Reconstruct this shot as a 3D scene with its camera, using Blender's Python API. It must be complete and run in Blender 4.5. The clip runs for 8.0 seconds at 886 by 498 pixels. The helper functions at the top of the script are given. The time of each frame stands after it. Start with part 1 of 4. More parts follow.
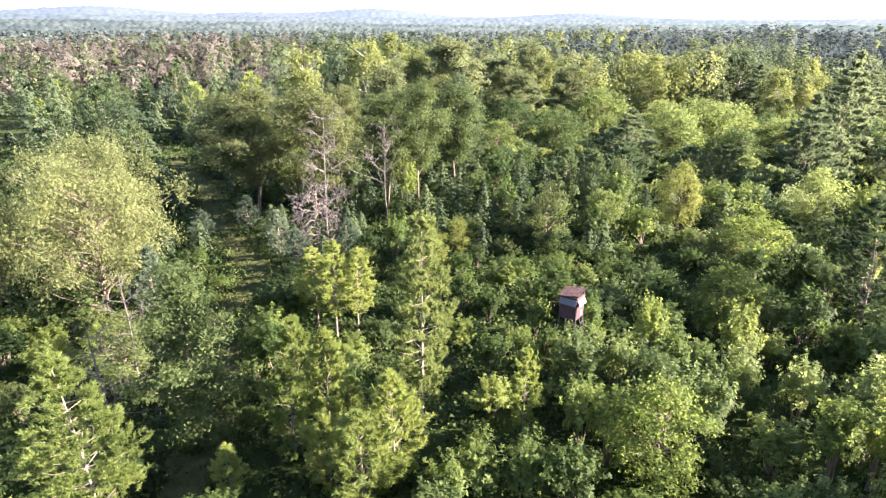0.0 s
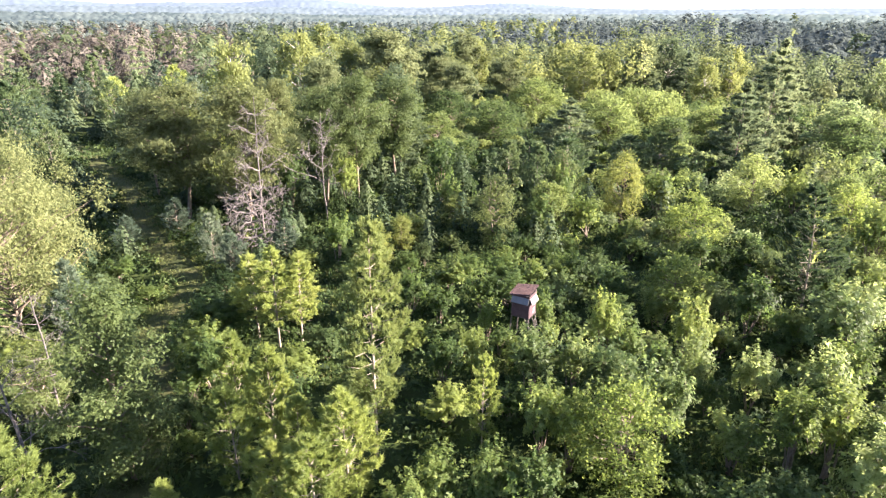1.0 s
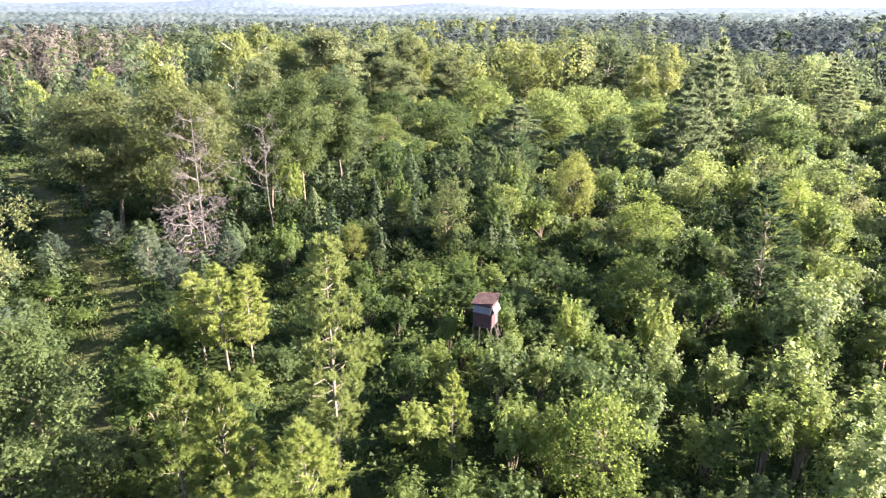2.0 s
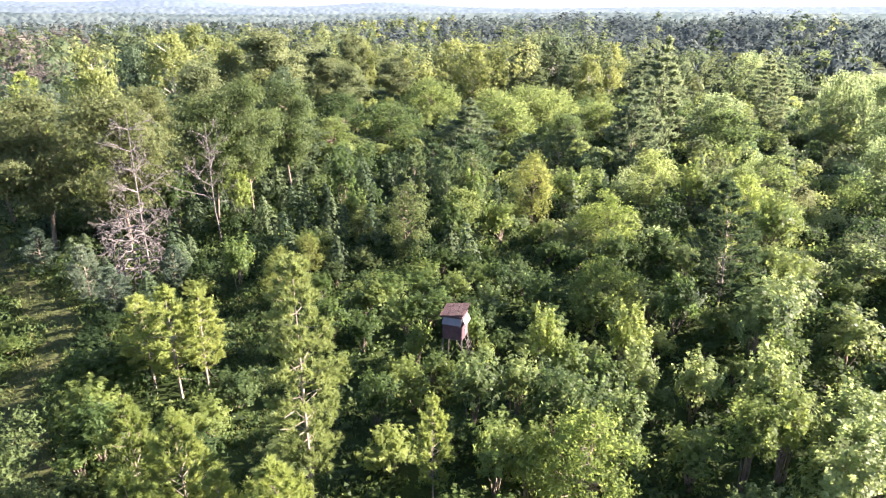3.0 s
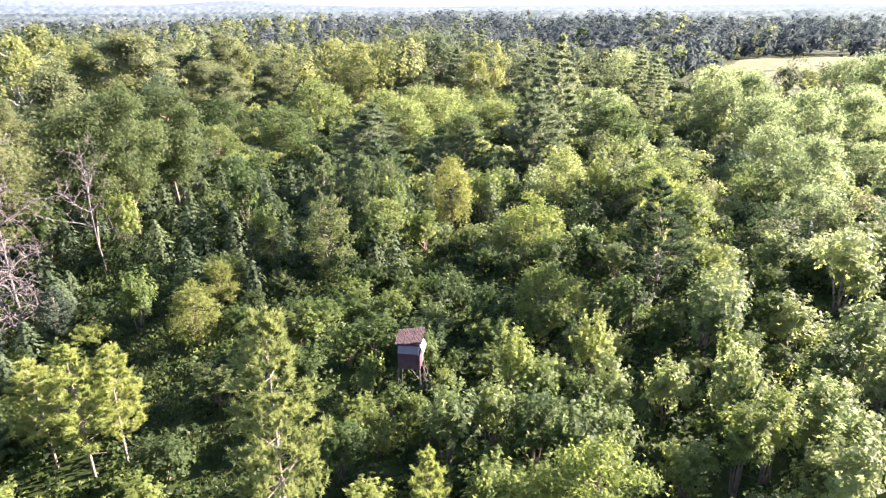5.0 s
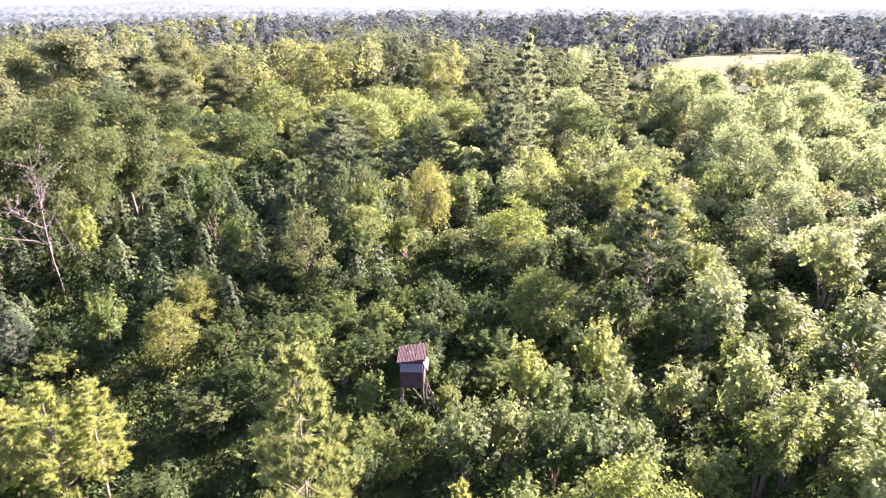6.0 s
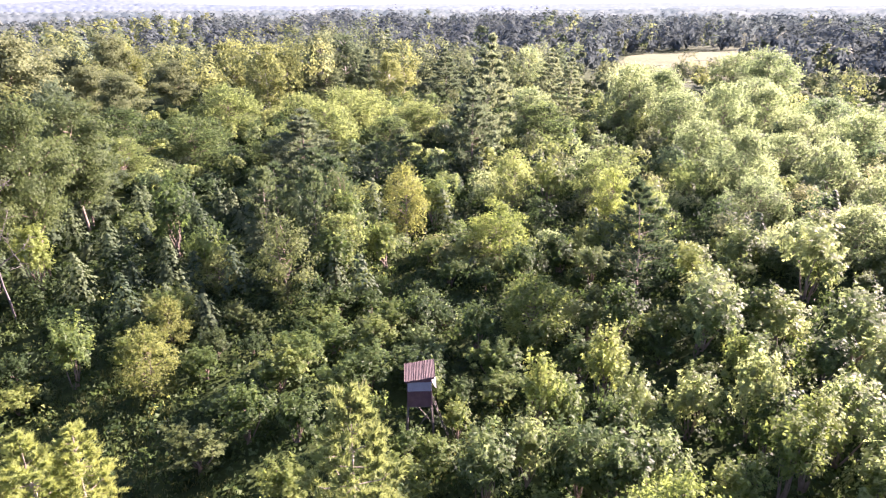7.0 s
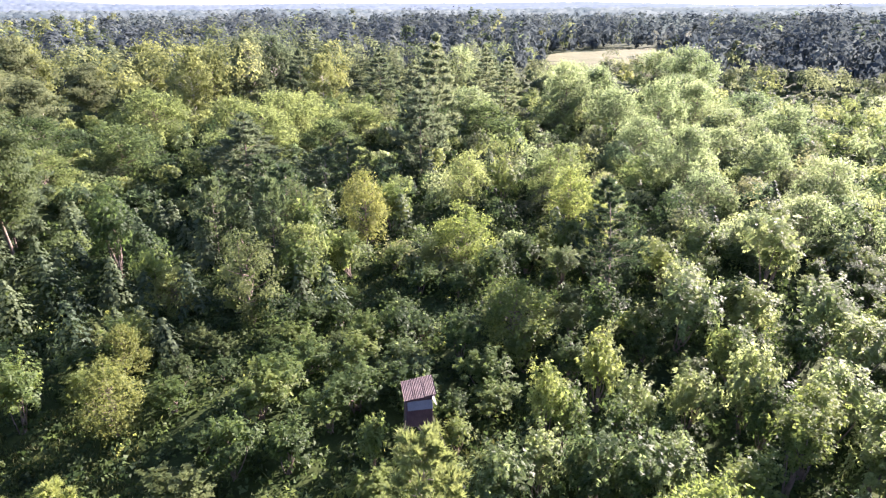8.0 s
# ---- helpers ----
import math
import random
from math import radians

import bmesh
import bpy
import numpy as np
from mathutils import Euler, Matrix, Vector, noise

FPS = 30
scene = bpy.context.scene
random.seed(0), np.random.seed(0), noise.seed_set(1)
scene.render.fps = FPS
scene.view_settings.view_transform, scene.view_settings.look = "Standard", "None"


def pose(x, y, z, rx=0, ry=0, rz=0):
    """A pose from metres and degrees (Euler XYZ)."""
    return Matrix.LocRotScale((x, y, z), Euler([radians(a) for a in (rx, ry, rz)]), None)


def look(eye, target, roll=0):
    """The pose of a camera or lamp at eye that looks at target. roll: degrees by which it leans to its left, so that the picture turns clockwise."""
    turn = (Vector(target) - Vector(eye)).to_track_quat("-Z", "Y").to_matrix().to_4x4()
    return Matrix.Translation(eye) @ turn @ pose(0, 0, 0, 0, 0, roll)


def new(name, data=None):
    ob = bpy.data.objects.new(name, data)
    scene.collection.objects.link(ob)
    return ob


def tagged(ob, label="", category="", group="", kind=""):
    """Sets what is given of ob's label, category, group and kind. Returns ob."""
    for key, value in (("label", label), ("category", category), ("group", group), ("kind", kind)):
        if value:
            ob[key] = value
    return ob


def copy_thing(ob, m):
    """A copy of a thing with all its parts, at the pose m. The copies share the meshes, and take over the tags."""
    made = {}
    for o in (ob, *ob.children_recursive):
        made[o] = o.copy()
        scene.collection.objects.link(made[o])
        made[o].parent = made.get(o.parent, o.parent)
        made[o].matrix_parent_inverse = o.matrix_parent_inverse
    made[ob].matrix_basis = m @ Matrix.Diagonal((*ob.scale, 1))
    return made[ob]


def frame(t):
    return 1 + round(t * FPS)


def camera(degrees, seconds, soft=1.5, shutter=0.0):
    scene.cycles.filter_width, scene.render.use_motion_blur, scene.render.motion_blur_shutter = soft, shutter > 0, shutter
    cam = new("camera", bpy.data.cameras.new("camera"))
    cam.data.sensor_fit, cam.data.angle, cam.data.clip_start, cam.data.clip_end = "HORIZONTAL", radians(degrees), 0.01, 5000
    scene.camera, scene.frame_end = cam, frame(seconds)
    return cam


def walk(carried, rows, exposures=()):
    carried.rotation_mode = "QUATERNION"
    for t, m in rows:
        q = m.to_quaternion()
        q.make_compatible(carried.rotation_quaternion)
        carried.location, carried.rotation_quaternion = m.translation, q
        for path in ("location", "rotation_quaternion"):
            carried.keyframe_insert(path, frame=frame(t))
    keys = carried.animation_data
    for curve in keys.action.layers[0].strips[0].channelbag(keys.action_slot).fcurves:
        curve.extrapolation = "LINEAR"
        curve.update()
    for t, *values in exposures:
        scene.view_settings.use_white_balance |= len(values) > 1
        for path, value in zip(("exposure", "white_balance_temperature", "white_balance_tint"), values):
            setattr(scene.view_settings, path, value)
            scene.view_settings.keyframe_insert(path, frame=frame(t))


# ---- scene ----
cam = camera(71.4, 8.0, soft=1.27)
METRES, EYE, TILT, LEAN, TURN = 22.0, 22.0, 0.0, -3.6, 9.0
ROWS = [
    (0.0, 0.0, 0.0, 0.0, -1.19, -20.3, 3.23),
    (0.5, -0.0072, 0.0446, -0.0005, -4.24, -21.05, 3.28),
    (1.0, -0.0151, 0.0893, -0.0003, -7.12, -21.44, 3.31),
    (1.5, -0.0245, 0.1341, 0.0002, -9.9, -21.63, 3.33),
    (3.0, -0.0701, 0.2704, 0.0057, -17.84, -22.15, 3.32),
    (3.5, -0.0927, 0.319, 0.007, -20.74, -22.34, 3.31),
    (4.0, -0.1182, 0.3715, 0.008, -23.79, -22.55, 3.26),
    (4.5, -0.1476, 0.4281, 0.0101, -26.86, -22.76, 3.21),
    (6.0, -0.2426, 0.6229, 0.0177, -34.38, -23.23, 3.0),
    (6.5, -0.2735, 0.6939, 0.0202, -36.71, -23.39, 2.94),
    (7.0, -0.3077, 0.7688, 0.0229, -39.65, -23.57, 2.84),
    (7.5, -0.3409, 0.8441, 0.0245, -43.3, -23.75, 2.75),
    (8.0, -0.3734, 0.9225, 0.0272, -46.87, -23.95, 2.61),
]
walk(cam, [(t, pose(0, 0, EYE, TILT, LEAN, TURN) @ pose(METRES * x, METRES * y, METRES * z, 90 + pitch, roll, yaw)) for t, x, y, z, yaw, pitch, roll in ROWS],
     exposures=[(0.0, 3.2, 6050, 25), (4.7, 3.25, 5950, 31), (6.3, 3.4, 6050, 50), (7.0, 3.28, 6000, 48), (8.0, 3.02, 5700, 39)])

def node(nt, kind, **values):
    n = nt.nodes.new(kind)
    for key, value in values.items():
        n.inputs[key].default_value = value
    return n


# ---- light: a low sun from the side, a pale late-summer sky ----
SUN_BEARING, SUN_HEIGHT = 87.0, 23.0
world = bpy.data.worlds.new("sky")
scene.world = world
world.use_nodes = True
sky = world.node_tree.nodes.new("ShaderNodeTexSky")
sky.sky_type, sky.sun_disc = "NISHITA", False
sky.sun_elevation, sky.sun_rotation = radians(SUN_HEIGHT), radians(SUN_BEARING)
sky.air_density, sky.dust_density, sky.ozone_density = 1.0, 0.6, 2.0
pale = node(world.node_tree, "ShaderNodeHueSaturation", Saturation=0.85)
world.node_tree.links.new(sky.outputs[0], pale.inputs["Color"])
world.node_tree.links.new(pale.outputs[0], world.node_tree.nodes["Background"].inputs[0])
world.node_tree.nodes["Background"].inputs[1].default_value = 0.046
sun = new("sun", bpy.data.lights.new("sun", "SUN"))
sun.data.energy, sun.data.angle, sun.data.color = 5.0, radians(0.6), (1.0, 0.885, 0.66)
b, e = radians(SUN_BEARING), radians(SUN_HEIGHT)
sun.matrix_world = look(Vector((math.sin(b) * math.cos(e), math.cos(b) * math.cos(e), math.sin(e))) * 300, (0, 0, 0))


# ---- materials ----
def shader(name):
    m = bpy.data.materials.new(name)
    m.use_nodes = True
    nt = m.node_tree
    return m, nt, nt.nodes["Principled BSDF"], nt.nodes["Material Output"]


def ramp(nt, fac, stops):
    n = nt.nodes.new("ShaderNodeValToRGB")
    while len(n.color_ramp.elements) < len(stops):
        n.color_ramp.elements.new(0.5)
    for el, (p, c) in zip(n.color_ramp.elements, stops):
        el.position, el.color = p, (*c, 1)
    nt.links.new(fac, n.inputs[0])
    return n.outputs[0]


def mixed(nt, a, b_, fac, how="MIX"):
    n = nt.nodes.new("ShaderNodeMix")
    n.data_type, n.blend_type = "RGBA", how
    if isinstance(fac, float):
        n.inputs[0].default_value = fac
    else:
        nt.links.new(fac, n.inputs[0])
    nt.links.new(a, n.inputs[6])
    nt.links.new(b_, n.inputs[7])
    return n.outputs[2]


def noise_of(nt, scale, detail=3.0):
    geo = nt.nodes.new("ShaderNodeNewGeometry")
    n = node(nt, "ShaderNodeTexNoise", Scale=scale, Detail=detail)
    nt.links.new(geo.outputs["Position"], n.inputs["Vector"])
    return n.outputs["Fac"], geo


def foliage(name, dark, mid, light, through_light=0.35, rough=0.55, patch=0.35, speck=0.3, gloss=0.2, sprays=0.0):
    """Leaves or needles: a hue per tree, a shade per leaf, and patches a few metres wide; light passes through.
    Where one face stands for a spray of leaves, sprays is how many leaves lie along a metre: gaps open between them."""
    m, nt, bsdf, out = shader(name)
    fac, geo = noise_of(nt, patch)
    info = nt.nodes.new("ShaderNodeObjectInfo")
    add = nt.nodes.new("ShaderNodeMath")
    add.operation = "MULTIPLY_ADD"
    nt.links.new(geo.outputs["Random Per Island"], add.inputs[0])
    add.inputs[1].default_value = speck
    half = nt.nodes.new("ShaderNodeMath")
    half.operation = "MULTIPLY_ADD"
    nt.links.new(info.outputs["Random"], half.inputs[0])
    half.inputs[1].default_value = 0.6
    tone = nt.nodes.new("ShaderNodeAttribute")
    tone.attribute_name = "tone"
    tinted = nt.nodes.new("ShaderNodeMath")
    tinted.operation = "MULTIPLY_ADD"
    nt.links.new(tone.outputs["Fac"], tinted.inputs[0])
    tinted.inputs[1].default_value = 0.75
    shift = nt.nodes.new("ShaderNodeMath")
    shift.operation = "MULTIPLY_ADD"
    nt.links.new(fac, shift.inputs[0])
    shift.inputs[1].default_value, shift.inputs[2].default_value = 1.0, -0.5
    nt.links.new(shift.outputs[0], half.inputs[2])
    nt.links.new(half.outputs[0], tinted.inputs[2])
    nt.links.new(tinted.outputs[0], add.inputs[2])
    col = ramp(nt, add.outputs[0], [(0.0, dark), (0.45, mid), (1.0, light)])
    nt.links.new(col, bsdf.inputs["Base Color"])
    bsdf.inputs["Roughness"].default_value = rough
    bsdf.inputs["Specular IOR Level"].default_value = gloss
    tr = nt.nodes.new("ShaderNodeBsdfTranslucent")
    warm = node(nt, "ShaderNodeHueSaturation", Hue=0.488, Saturation=1.08, Value=1.35)
    nt.links.new(col, warm.inputs["Color"])
    nt.links.new(warm.outputs[0], tr.inputs[0])
    mx = nt.nodes.new("ShaderNodeMixShader")
    mx.inputs[0].default_value = through_light
    nt.links.new(bsdf.outputs[0], mx.inputs[1])
    nt.links.new(tr.outputs[0], mx.inputs[2])
    if sprays:
        gap, _ = noise_of(nt, sprays, 1.0)
        leafy = ramp(nt, gap, [(0.455, (0, 0, 0)), (0.475, (1, 1, 1))])
        air = nt.nodes.new("ShaderNodeBsdfTransparent")
        cut = nt.nodes.new("ShaderNodeMixShader")
        nt.links.new(leafy, cut.inputs[0])
        nt.links.new(air.outputs[0], cut.inputs[1])
        nt.links.new(mx.outputs[0], cut.inputs[2])
        nt.links.new(cut.outputs[0], out.inputs[0])
    else:
        nt.links.new(mx.outputs[0], out.inputs[0])
    return m


def rough_stuff(name, stops, scale, rough=0.85, bump=0.4, fine=12.0):
    """Bark, wood, soil, painted board: noise at two scales, with relief."""
    m, nt, bsdf, out = shader(name)
    big, _ = noise_of(nt, scale, 5.0)
    small, _ = noise_of(nt, scale * fine, 4.0)
    a = ramp(nt, big, stops)
    grey = ramp(nt, small, [(0.3, (0.72, 0.72, 0.72)), (0.75, (1.15, 1.15, 1.15))])
    nt.links.new(mixed(nt, a, grey, 1.0, "MULTIPLY"), bsdf.inputs["Base Color"])
    bsdf.inputs["Roughness"].default_value = rough
    bsdf.inputs["Specular IOR Level"].default_value = 0.5 if rough < 0.9 else 0.08
    bp = node(nt, "ShaderNodeBump", Strength=bump, Distance=0.02)
    nt.links.new(small, bp.inputs["Height"])
    nt.links.new(bp.outputs[0], bsdf.inputs["Normal"])
    return m


LEAF_GREEN = foliage("leaf_green", (0.042, 0.075, 0.025), (0.112, 0.168, 0.052), (0.24, 0.288, 0.088), through_light=0.64, rough=0.55, gloss=0.25, sprays=8.5)
LEAF_LIME = foliage("leaf_lime", (0.108, 0.154, 0.042), (0.202, 0.256, 0.074), (0.295, 0.34, 0.11), through_light=0.62, rough=0.6, speck=0.3, gloss=0.18, sprays=8.5)
LEAF_YELLOW = foliage("leaf_turning_yellow", (0.12, 0.15, 0.042), (0.19, 0.215, 0.065), (0.265, 0.285, 0.095), 0.5, 0.6, speck=0.35, gloss=0.15, sprays=9.0)
LEAF_GREY = foliage("leaf_grey_green", (0.07, 0.114, 0.05), (0.162, 0.218, 0.088), (0.268, 0.318, 0.13), through_light=0.68, rough=0.5, speck=0.4, gloss=0.2, sprays=8.5)
# Undergrowth leaves: near-black green, the shade under the shrubs put into the colour.
UNDER_SHADED = foliage("leaf_shade_darkened_green", (0.016, 0.03, 0.011), (0.036, 0.062, 0.02), (0.075, 0.108, 0.035), through_light=0.45, rough=0.6, gloss=0.15)
LEAF_TAN = foliage("leaf_dry_olive", (0.052, 0.07, 0.03), (0.108, 0.128, 0.052), (0.185, 0.198, 0.085), through_light=0.5, rough=0.65, gloss=0.12, sprays=10.0)
LEAF_PALE = foliage("leaf_pale_olive", (0.085, 0.106, 0.042), (0.168, 0.19, 0.078), (0.265, 0.278, 0.12), through_light=0.5, rough=0.65, gloss=0.12, sprays=10.0)
LEAF_OLIVE = foliage("leaf_olive", (0.045, 0.068, 0.027), (0.09, 0.124, 0.044), (0.16, 0.188, 0.07), through_light=0.5, rough=0.6, gloss=0.15, sprays=12.0)
FAR_GREEN = foliage("leaf_green_sprays", (0.032, 0.056, 0.022), (0.078, 0.118, 0.043), (0.185, 0.225, 0.08), through_light=0.64, rough=0.6, patch=0.15, speck=0.22, gloss=0.2, sprays=5.5)
# A darker copy of the green sprays, with shade put into its colour.
FAR_SHADED = foliage("leaf_shaded_green_sprays", (0.022, 0.042, 0.017), (0.054, 0.088, 0.033), (0.125, 0.162, 0.06), through_light=0.55, rough=0.6, patch=0.2, speck=0.25, gloss=0.15, sprays=6.5)
FAR_LIME = foliage("leaf_lime_sprays", (0.092, 0.132, 0.045), (0.158, 0.205, 0.072), (0.235, 0.28, 0.105), through_light=0.64, rough=0.6, patch=0.15, speck=0.2, gloss=0.18, sprays=5.5)
FAR_GREY = foliage("leaf_grey_green_sprays", (0.068, 0.106, 0.05), (0.142, 0.19, 0.086), (0.235, 0.28, 0.13), through_light=0.7, rough=0.55, patch=0.15, speck=0.25, gloss=0.25, sprays=5.5)
FAR_OLIVE = foliage("leaf_olive_sprays", (0.05, 0.068, 0.034), (0.10, 0.122, 0.056), (0.175, 0.192, 0.088), through_light=0.52, rough=0.6, patch=0.15, speck=0.25, gloss=0.18, sprays=5.5)
FAR_NEEDLE = foliage("needle_green_sprays", (0.026, 0.046, 0.024), (0.055, 0.084, 0.042), (0.105, 0.138, 0.066), through_light=0.42, rough=0.6, patch=0.2, speck=0.25, gloss=0.15)
LEAF_RUST = foliage("leaf_rust", (0.08, 0.073, 0.064), (0.115, 0.104, 0.09), (0.155, 0.14, 0.12), 0.3, 0.9, 0.06, 0.15, 0.0)
# WOOD_GREEN and WOOD_YELLOW are muted: some distance haze is in their colour.
WOOD_GREEN = foliage("leaf_hazed_green", (0.046, 0.068, 0.04), (0.09, 0.122, 0.064), (0.16, 0.188, 0.092), through_light=0.5, rough=0.75, patch=0.08, speck=0.2, gloss=0.08)
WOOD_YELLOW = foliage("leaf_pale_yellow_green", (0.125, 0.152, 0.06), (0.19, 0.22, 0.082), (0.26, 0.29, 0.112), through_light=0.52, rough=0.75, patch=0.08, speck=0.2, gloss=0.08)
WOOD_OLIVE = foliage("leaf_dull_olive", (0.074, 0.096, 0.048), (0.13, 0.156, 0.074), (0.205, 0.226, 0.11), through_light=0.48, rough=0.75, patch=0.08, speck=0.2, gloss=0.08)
# Far conifers: needles greyed and blued, with haze painted into the colour.
WOOD_HAZED = foliage("needle_hazed_green", (0.066, 0.082, 0.084), (0.092, 0.112, 0.108), (0.128, 0.148, 0.134), through_light=0.3, rough=0.8, patch=0.05, speck=0.2, gloss=0.0)
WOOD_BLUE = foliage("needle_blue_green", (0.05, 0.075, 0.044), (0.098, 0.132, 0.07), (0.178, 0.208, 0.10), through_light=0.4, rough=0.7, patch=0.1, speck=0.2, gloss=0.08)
# Farthest woods: paler and bluer still, haze put into the base colour.
WOOD_FAR = foliage("needle_and_leaf_hazed_blue_green", (0.07, 0.09, 0.086), (0.10, 0.122, 0.114), (0.15, 0.17, 0.15), through_light=0.4, rough=0.9, patch=0.02, speck=0.2, gloss=0.0)
NEEDLE_LIME = foliage("needle_lime", (0.11, 0.152, 0.044), (0.215, 0.265, 0.076), (0.325, 0.365, 0.118), through_light=0.5, rough=0.55, gloss=0.2)
NEEDLE_PINE = foliage("needle_yellow_green", (0.075, 0.108, 0.038), (0.148, 0.19, 0.064), (0.23, 0.268, 0.094), through_light=0.46, rough=0.55, gloss=0.2)
NEEDLE_GREEN = foliage("needle_green", (0.036, 0.062, 0.028), (0.074, 0.11, 0.048), (0.138, 0.175, 0.072), through_light=0.42, rough=0.55, gloss=0.2)
NEEDLE_SOFT = foliage("needle_soft_green", (0.066, 0.096, 0.054), (0.126, 0.162, 0.086), (0.205, 0.24, 0.124), through_light=0.5, rough=0.6, gloss=0.15)
NEEDLE_BLUE = foliage("needle_blue", (0.05, 0.078, 0.052), (0.10, 0.138, 0.094), (0.175, 0.212, 0.14), through_light=0.4, rough=0.55, gloss=0.2)
GRASS = foliage("grass_blades", (0.045, 0.068, 0.022), (0.085, 0.108, 0.034), (0.145, 0.158, 0.056), 0.35)
DEAD_TWIG = rough_stuff("dead_twig", [(0.3, (0.085, 0.073, 0.07)), (0.7, (0.165, 0.145, 0.138))], 1.5)
BARK_BROWN = rough_stuff("bark_brown", [(0.3, (0.10, 0.075, 0.055)), (0.7, (0.22, 0.17, 0.13))], 2.5)
BARK_PINE = rough_stuff("bark_pine", [(0.3, (0.18, 0.146, 0.115)), (0.7, (0.33, 0.275, 0.222))], 2.5)
BARK_PALE = rough_stuff("bark_pale", [(0.3, (0.40, 0.36, 0.31)), (0.7, (0.60, 0.56, 0.50))], 2.0)
SOIL = rough_stuff("forest_floor", [(0.25, (0.02, 0.03, 0.01)), (0.5, (0.035, 0.052, 0.015)), (0.75, (0.06, 0.075, 0.024))], 0.5, 0.95, 0.8)
TRACK = rough_stuff("grassy_track", [(0.25, (0.038, 0.052, 0.018)), (0.55, (0.066, 0.074, 0.028)), (0.8, (0.10, 0.09, 0.045))], 0.9, 0.95, 0.8)
MEADOW = rough_stuff("dry_meadow", [(0.3, (0.088, 0.098, 0.042)), (0.6, (0.125, 0.128, 0.062)), (0.8, (0.15, 0.145, 0.078))], 0.05, 0.95, 0.3)


# ---- the lie of the land ----
def smooth(a, b_, v):
    u = np.clip((np.asarray(v, float) - a) / (b_ - a), 0, 1)
    return u * u * (3 - 2 * u)


def height(x, y):
    """The ground: lower beyond the track, gently rising to the other side, with long swells."""
    x, y = np.asarray(x, float), np.asarray(y, float)
    far = smooth(60, 200, np.hypot(x, y - 30))
    swell = 0.18 * np.sin(x * 0.31 + y * 0.17) + 0.14 * np.sin(y * 0.43 - x * 0.11) + far * (1.2 * np.sin(x * 0.021 + 1) * np.sin(y * 0.017))
    return -2.2 * smooth(0, -32, x) + 0.6 * smooth(8, 40, x) + swell


# ---- building blocks ----
def mesh_of(name, verts, faces, material, shade_smooth=False, tone=None):
    verts, faces = np.asarray(verts, np.float32), np.asarray(faces, np.int32)
    me = bpy.data.meshes.new(name)
    k = faces.shape[1]
    me.vertices.add(len(verts))
    me.vertices.foreach_set("co", verts.ravel())
    me.loops.add(faces.size)
    me.loops.foreach_set("vertex_index", faces.ravel())
    me.polygons.add(len(faces))
    me.polygons.foreach_set("loop_start", np.arange(len(faces), dtype=np.int32) * k)
    if shade_smooth:
        me.polygons.foreach_set("use_smooth", np.ones(len(faces), bool))
    if tone is not None:
        me.attributes.new("tone", "FLOAT", "FACE").data.foreach_set("value", np.asarray(tone, np.float32))
    me.materials.append(material)
    me.update(calc_edges=True)
    return me


def child(name, me, parent, label=""):
    ob = new(name, me)
    ob.parent = parent
    return tagged(ob, label)


def part(name, bm, material, parent, label=""):
    me = bpy.data.meshes.new(name)
    bm.to_mesh(me)
    bm.free()
    me.materials.append(material)
    return child(name, me, parent, label)


def unit(v):
    return v / np.maximum(np.linalg.norm(v, axis=-1, keepdims=True), 1e-9)


def sphere_dirs(rng, n):
    return unit(rng.normal(size=(n, 3)))


def cards(rng, c, out, length, width, up=0.3, loose=0.42, along=None, tri=False):
    """Leaves: one slightly folded lozenge (far off, one three-cornered spray) at each c, facing out and up."""
    n = len(c)
    nrm = unit(out + np.array((0, 0, up)) + loose * rng.normal(size=(n, 3)))
    d = unit(np.cross(nrm, rng.normal(size=(n, 3)))) if along is None else unit(along - nrm * np.sum(along * nrm, 1, keepdims=True))
    s = np.cross(nrm, d)
    l, w = (np.asarray(q).reshape(-1, 1) * rng.uniform(0.7, 1.25, (n, 1)) for q in (length, width))
    if tri:
        v = np.stack([c - d * l * 0.4 - s * w * 0.6, c - d * l * 0.4 + s * w * 0.6, c + d * l * 0.6], 1)
        return v.reshape(-1, 3), np.arange(3 * n).reshape(n, 3)
    v = np.stack([c - d * l * 0.5, c + s * w * 0.5 - nrm * w * 0.18, c + d * l * 0.5, c - s * w * 0.5 - nrm * w * 0.18], 1)
    return v.reshape(-1, 3), np.arange(4 * n).reshape(n, 4)


def blades(rng, c, d, length, width):
    """Needles: one thin triangle from each c along d."""
    n = len(c)
    s = unit(np.cross(d, rng.normal(size=(n, 3)))) * width * 0.5
    l = length * rng.uniform(0.75, 1.2, (n, 1))
    v = np.stack([c - s, c + s, c + d * l], 1)
    return v.reshape(-1, 3), np.arange(3 * n).reshape(n, 3)


def tube(points, radii, sides=5):
    p, r = np.asarray(points, float), np.asarray(radii, float)
    t = unit(np.gradient(p, axis=0))
    ref = np.where(np.abs(t[:, 2:3]) > 0.9, np.array((1.0, 0, 0)), np.array((0, 0, 1.0)))
    a = unit(np.cross(t, ref))
    b2 = np.cross(t, a)
    ang = np.arange(sides) * 2 * np.pi / sides
    v = p[:, None] + r[:, None, None] * (a[:, None] * np.cos(ang)[:, None] + b2[:, None] * np.sin(ang)[:, None])
    k = len(p)
    i, j = np.meshgrid(np.arange(k - 1), np.arange(sides), indexing="ij")
    q = np.stack([i * sides + j, i * sides + (j + 1) % sides, (i + 1) * sides + (j + 1) % sides, (i + 1) * sides + j], -1)
    return v.reshape(-1, 3), q.reshape(-1, 4)


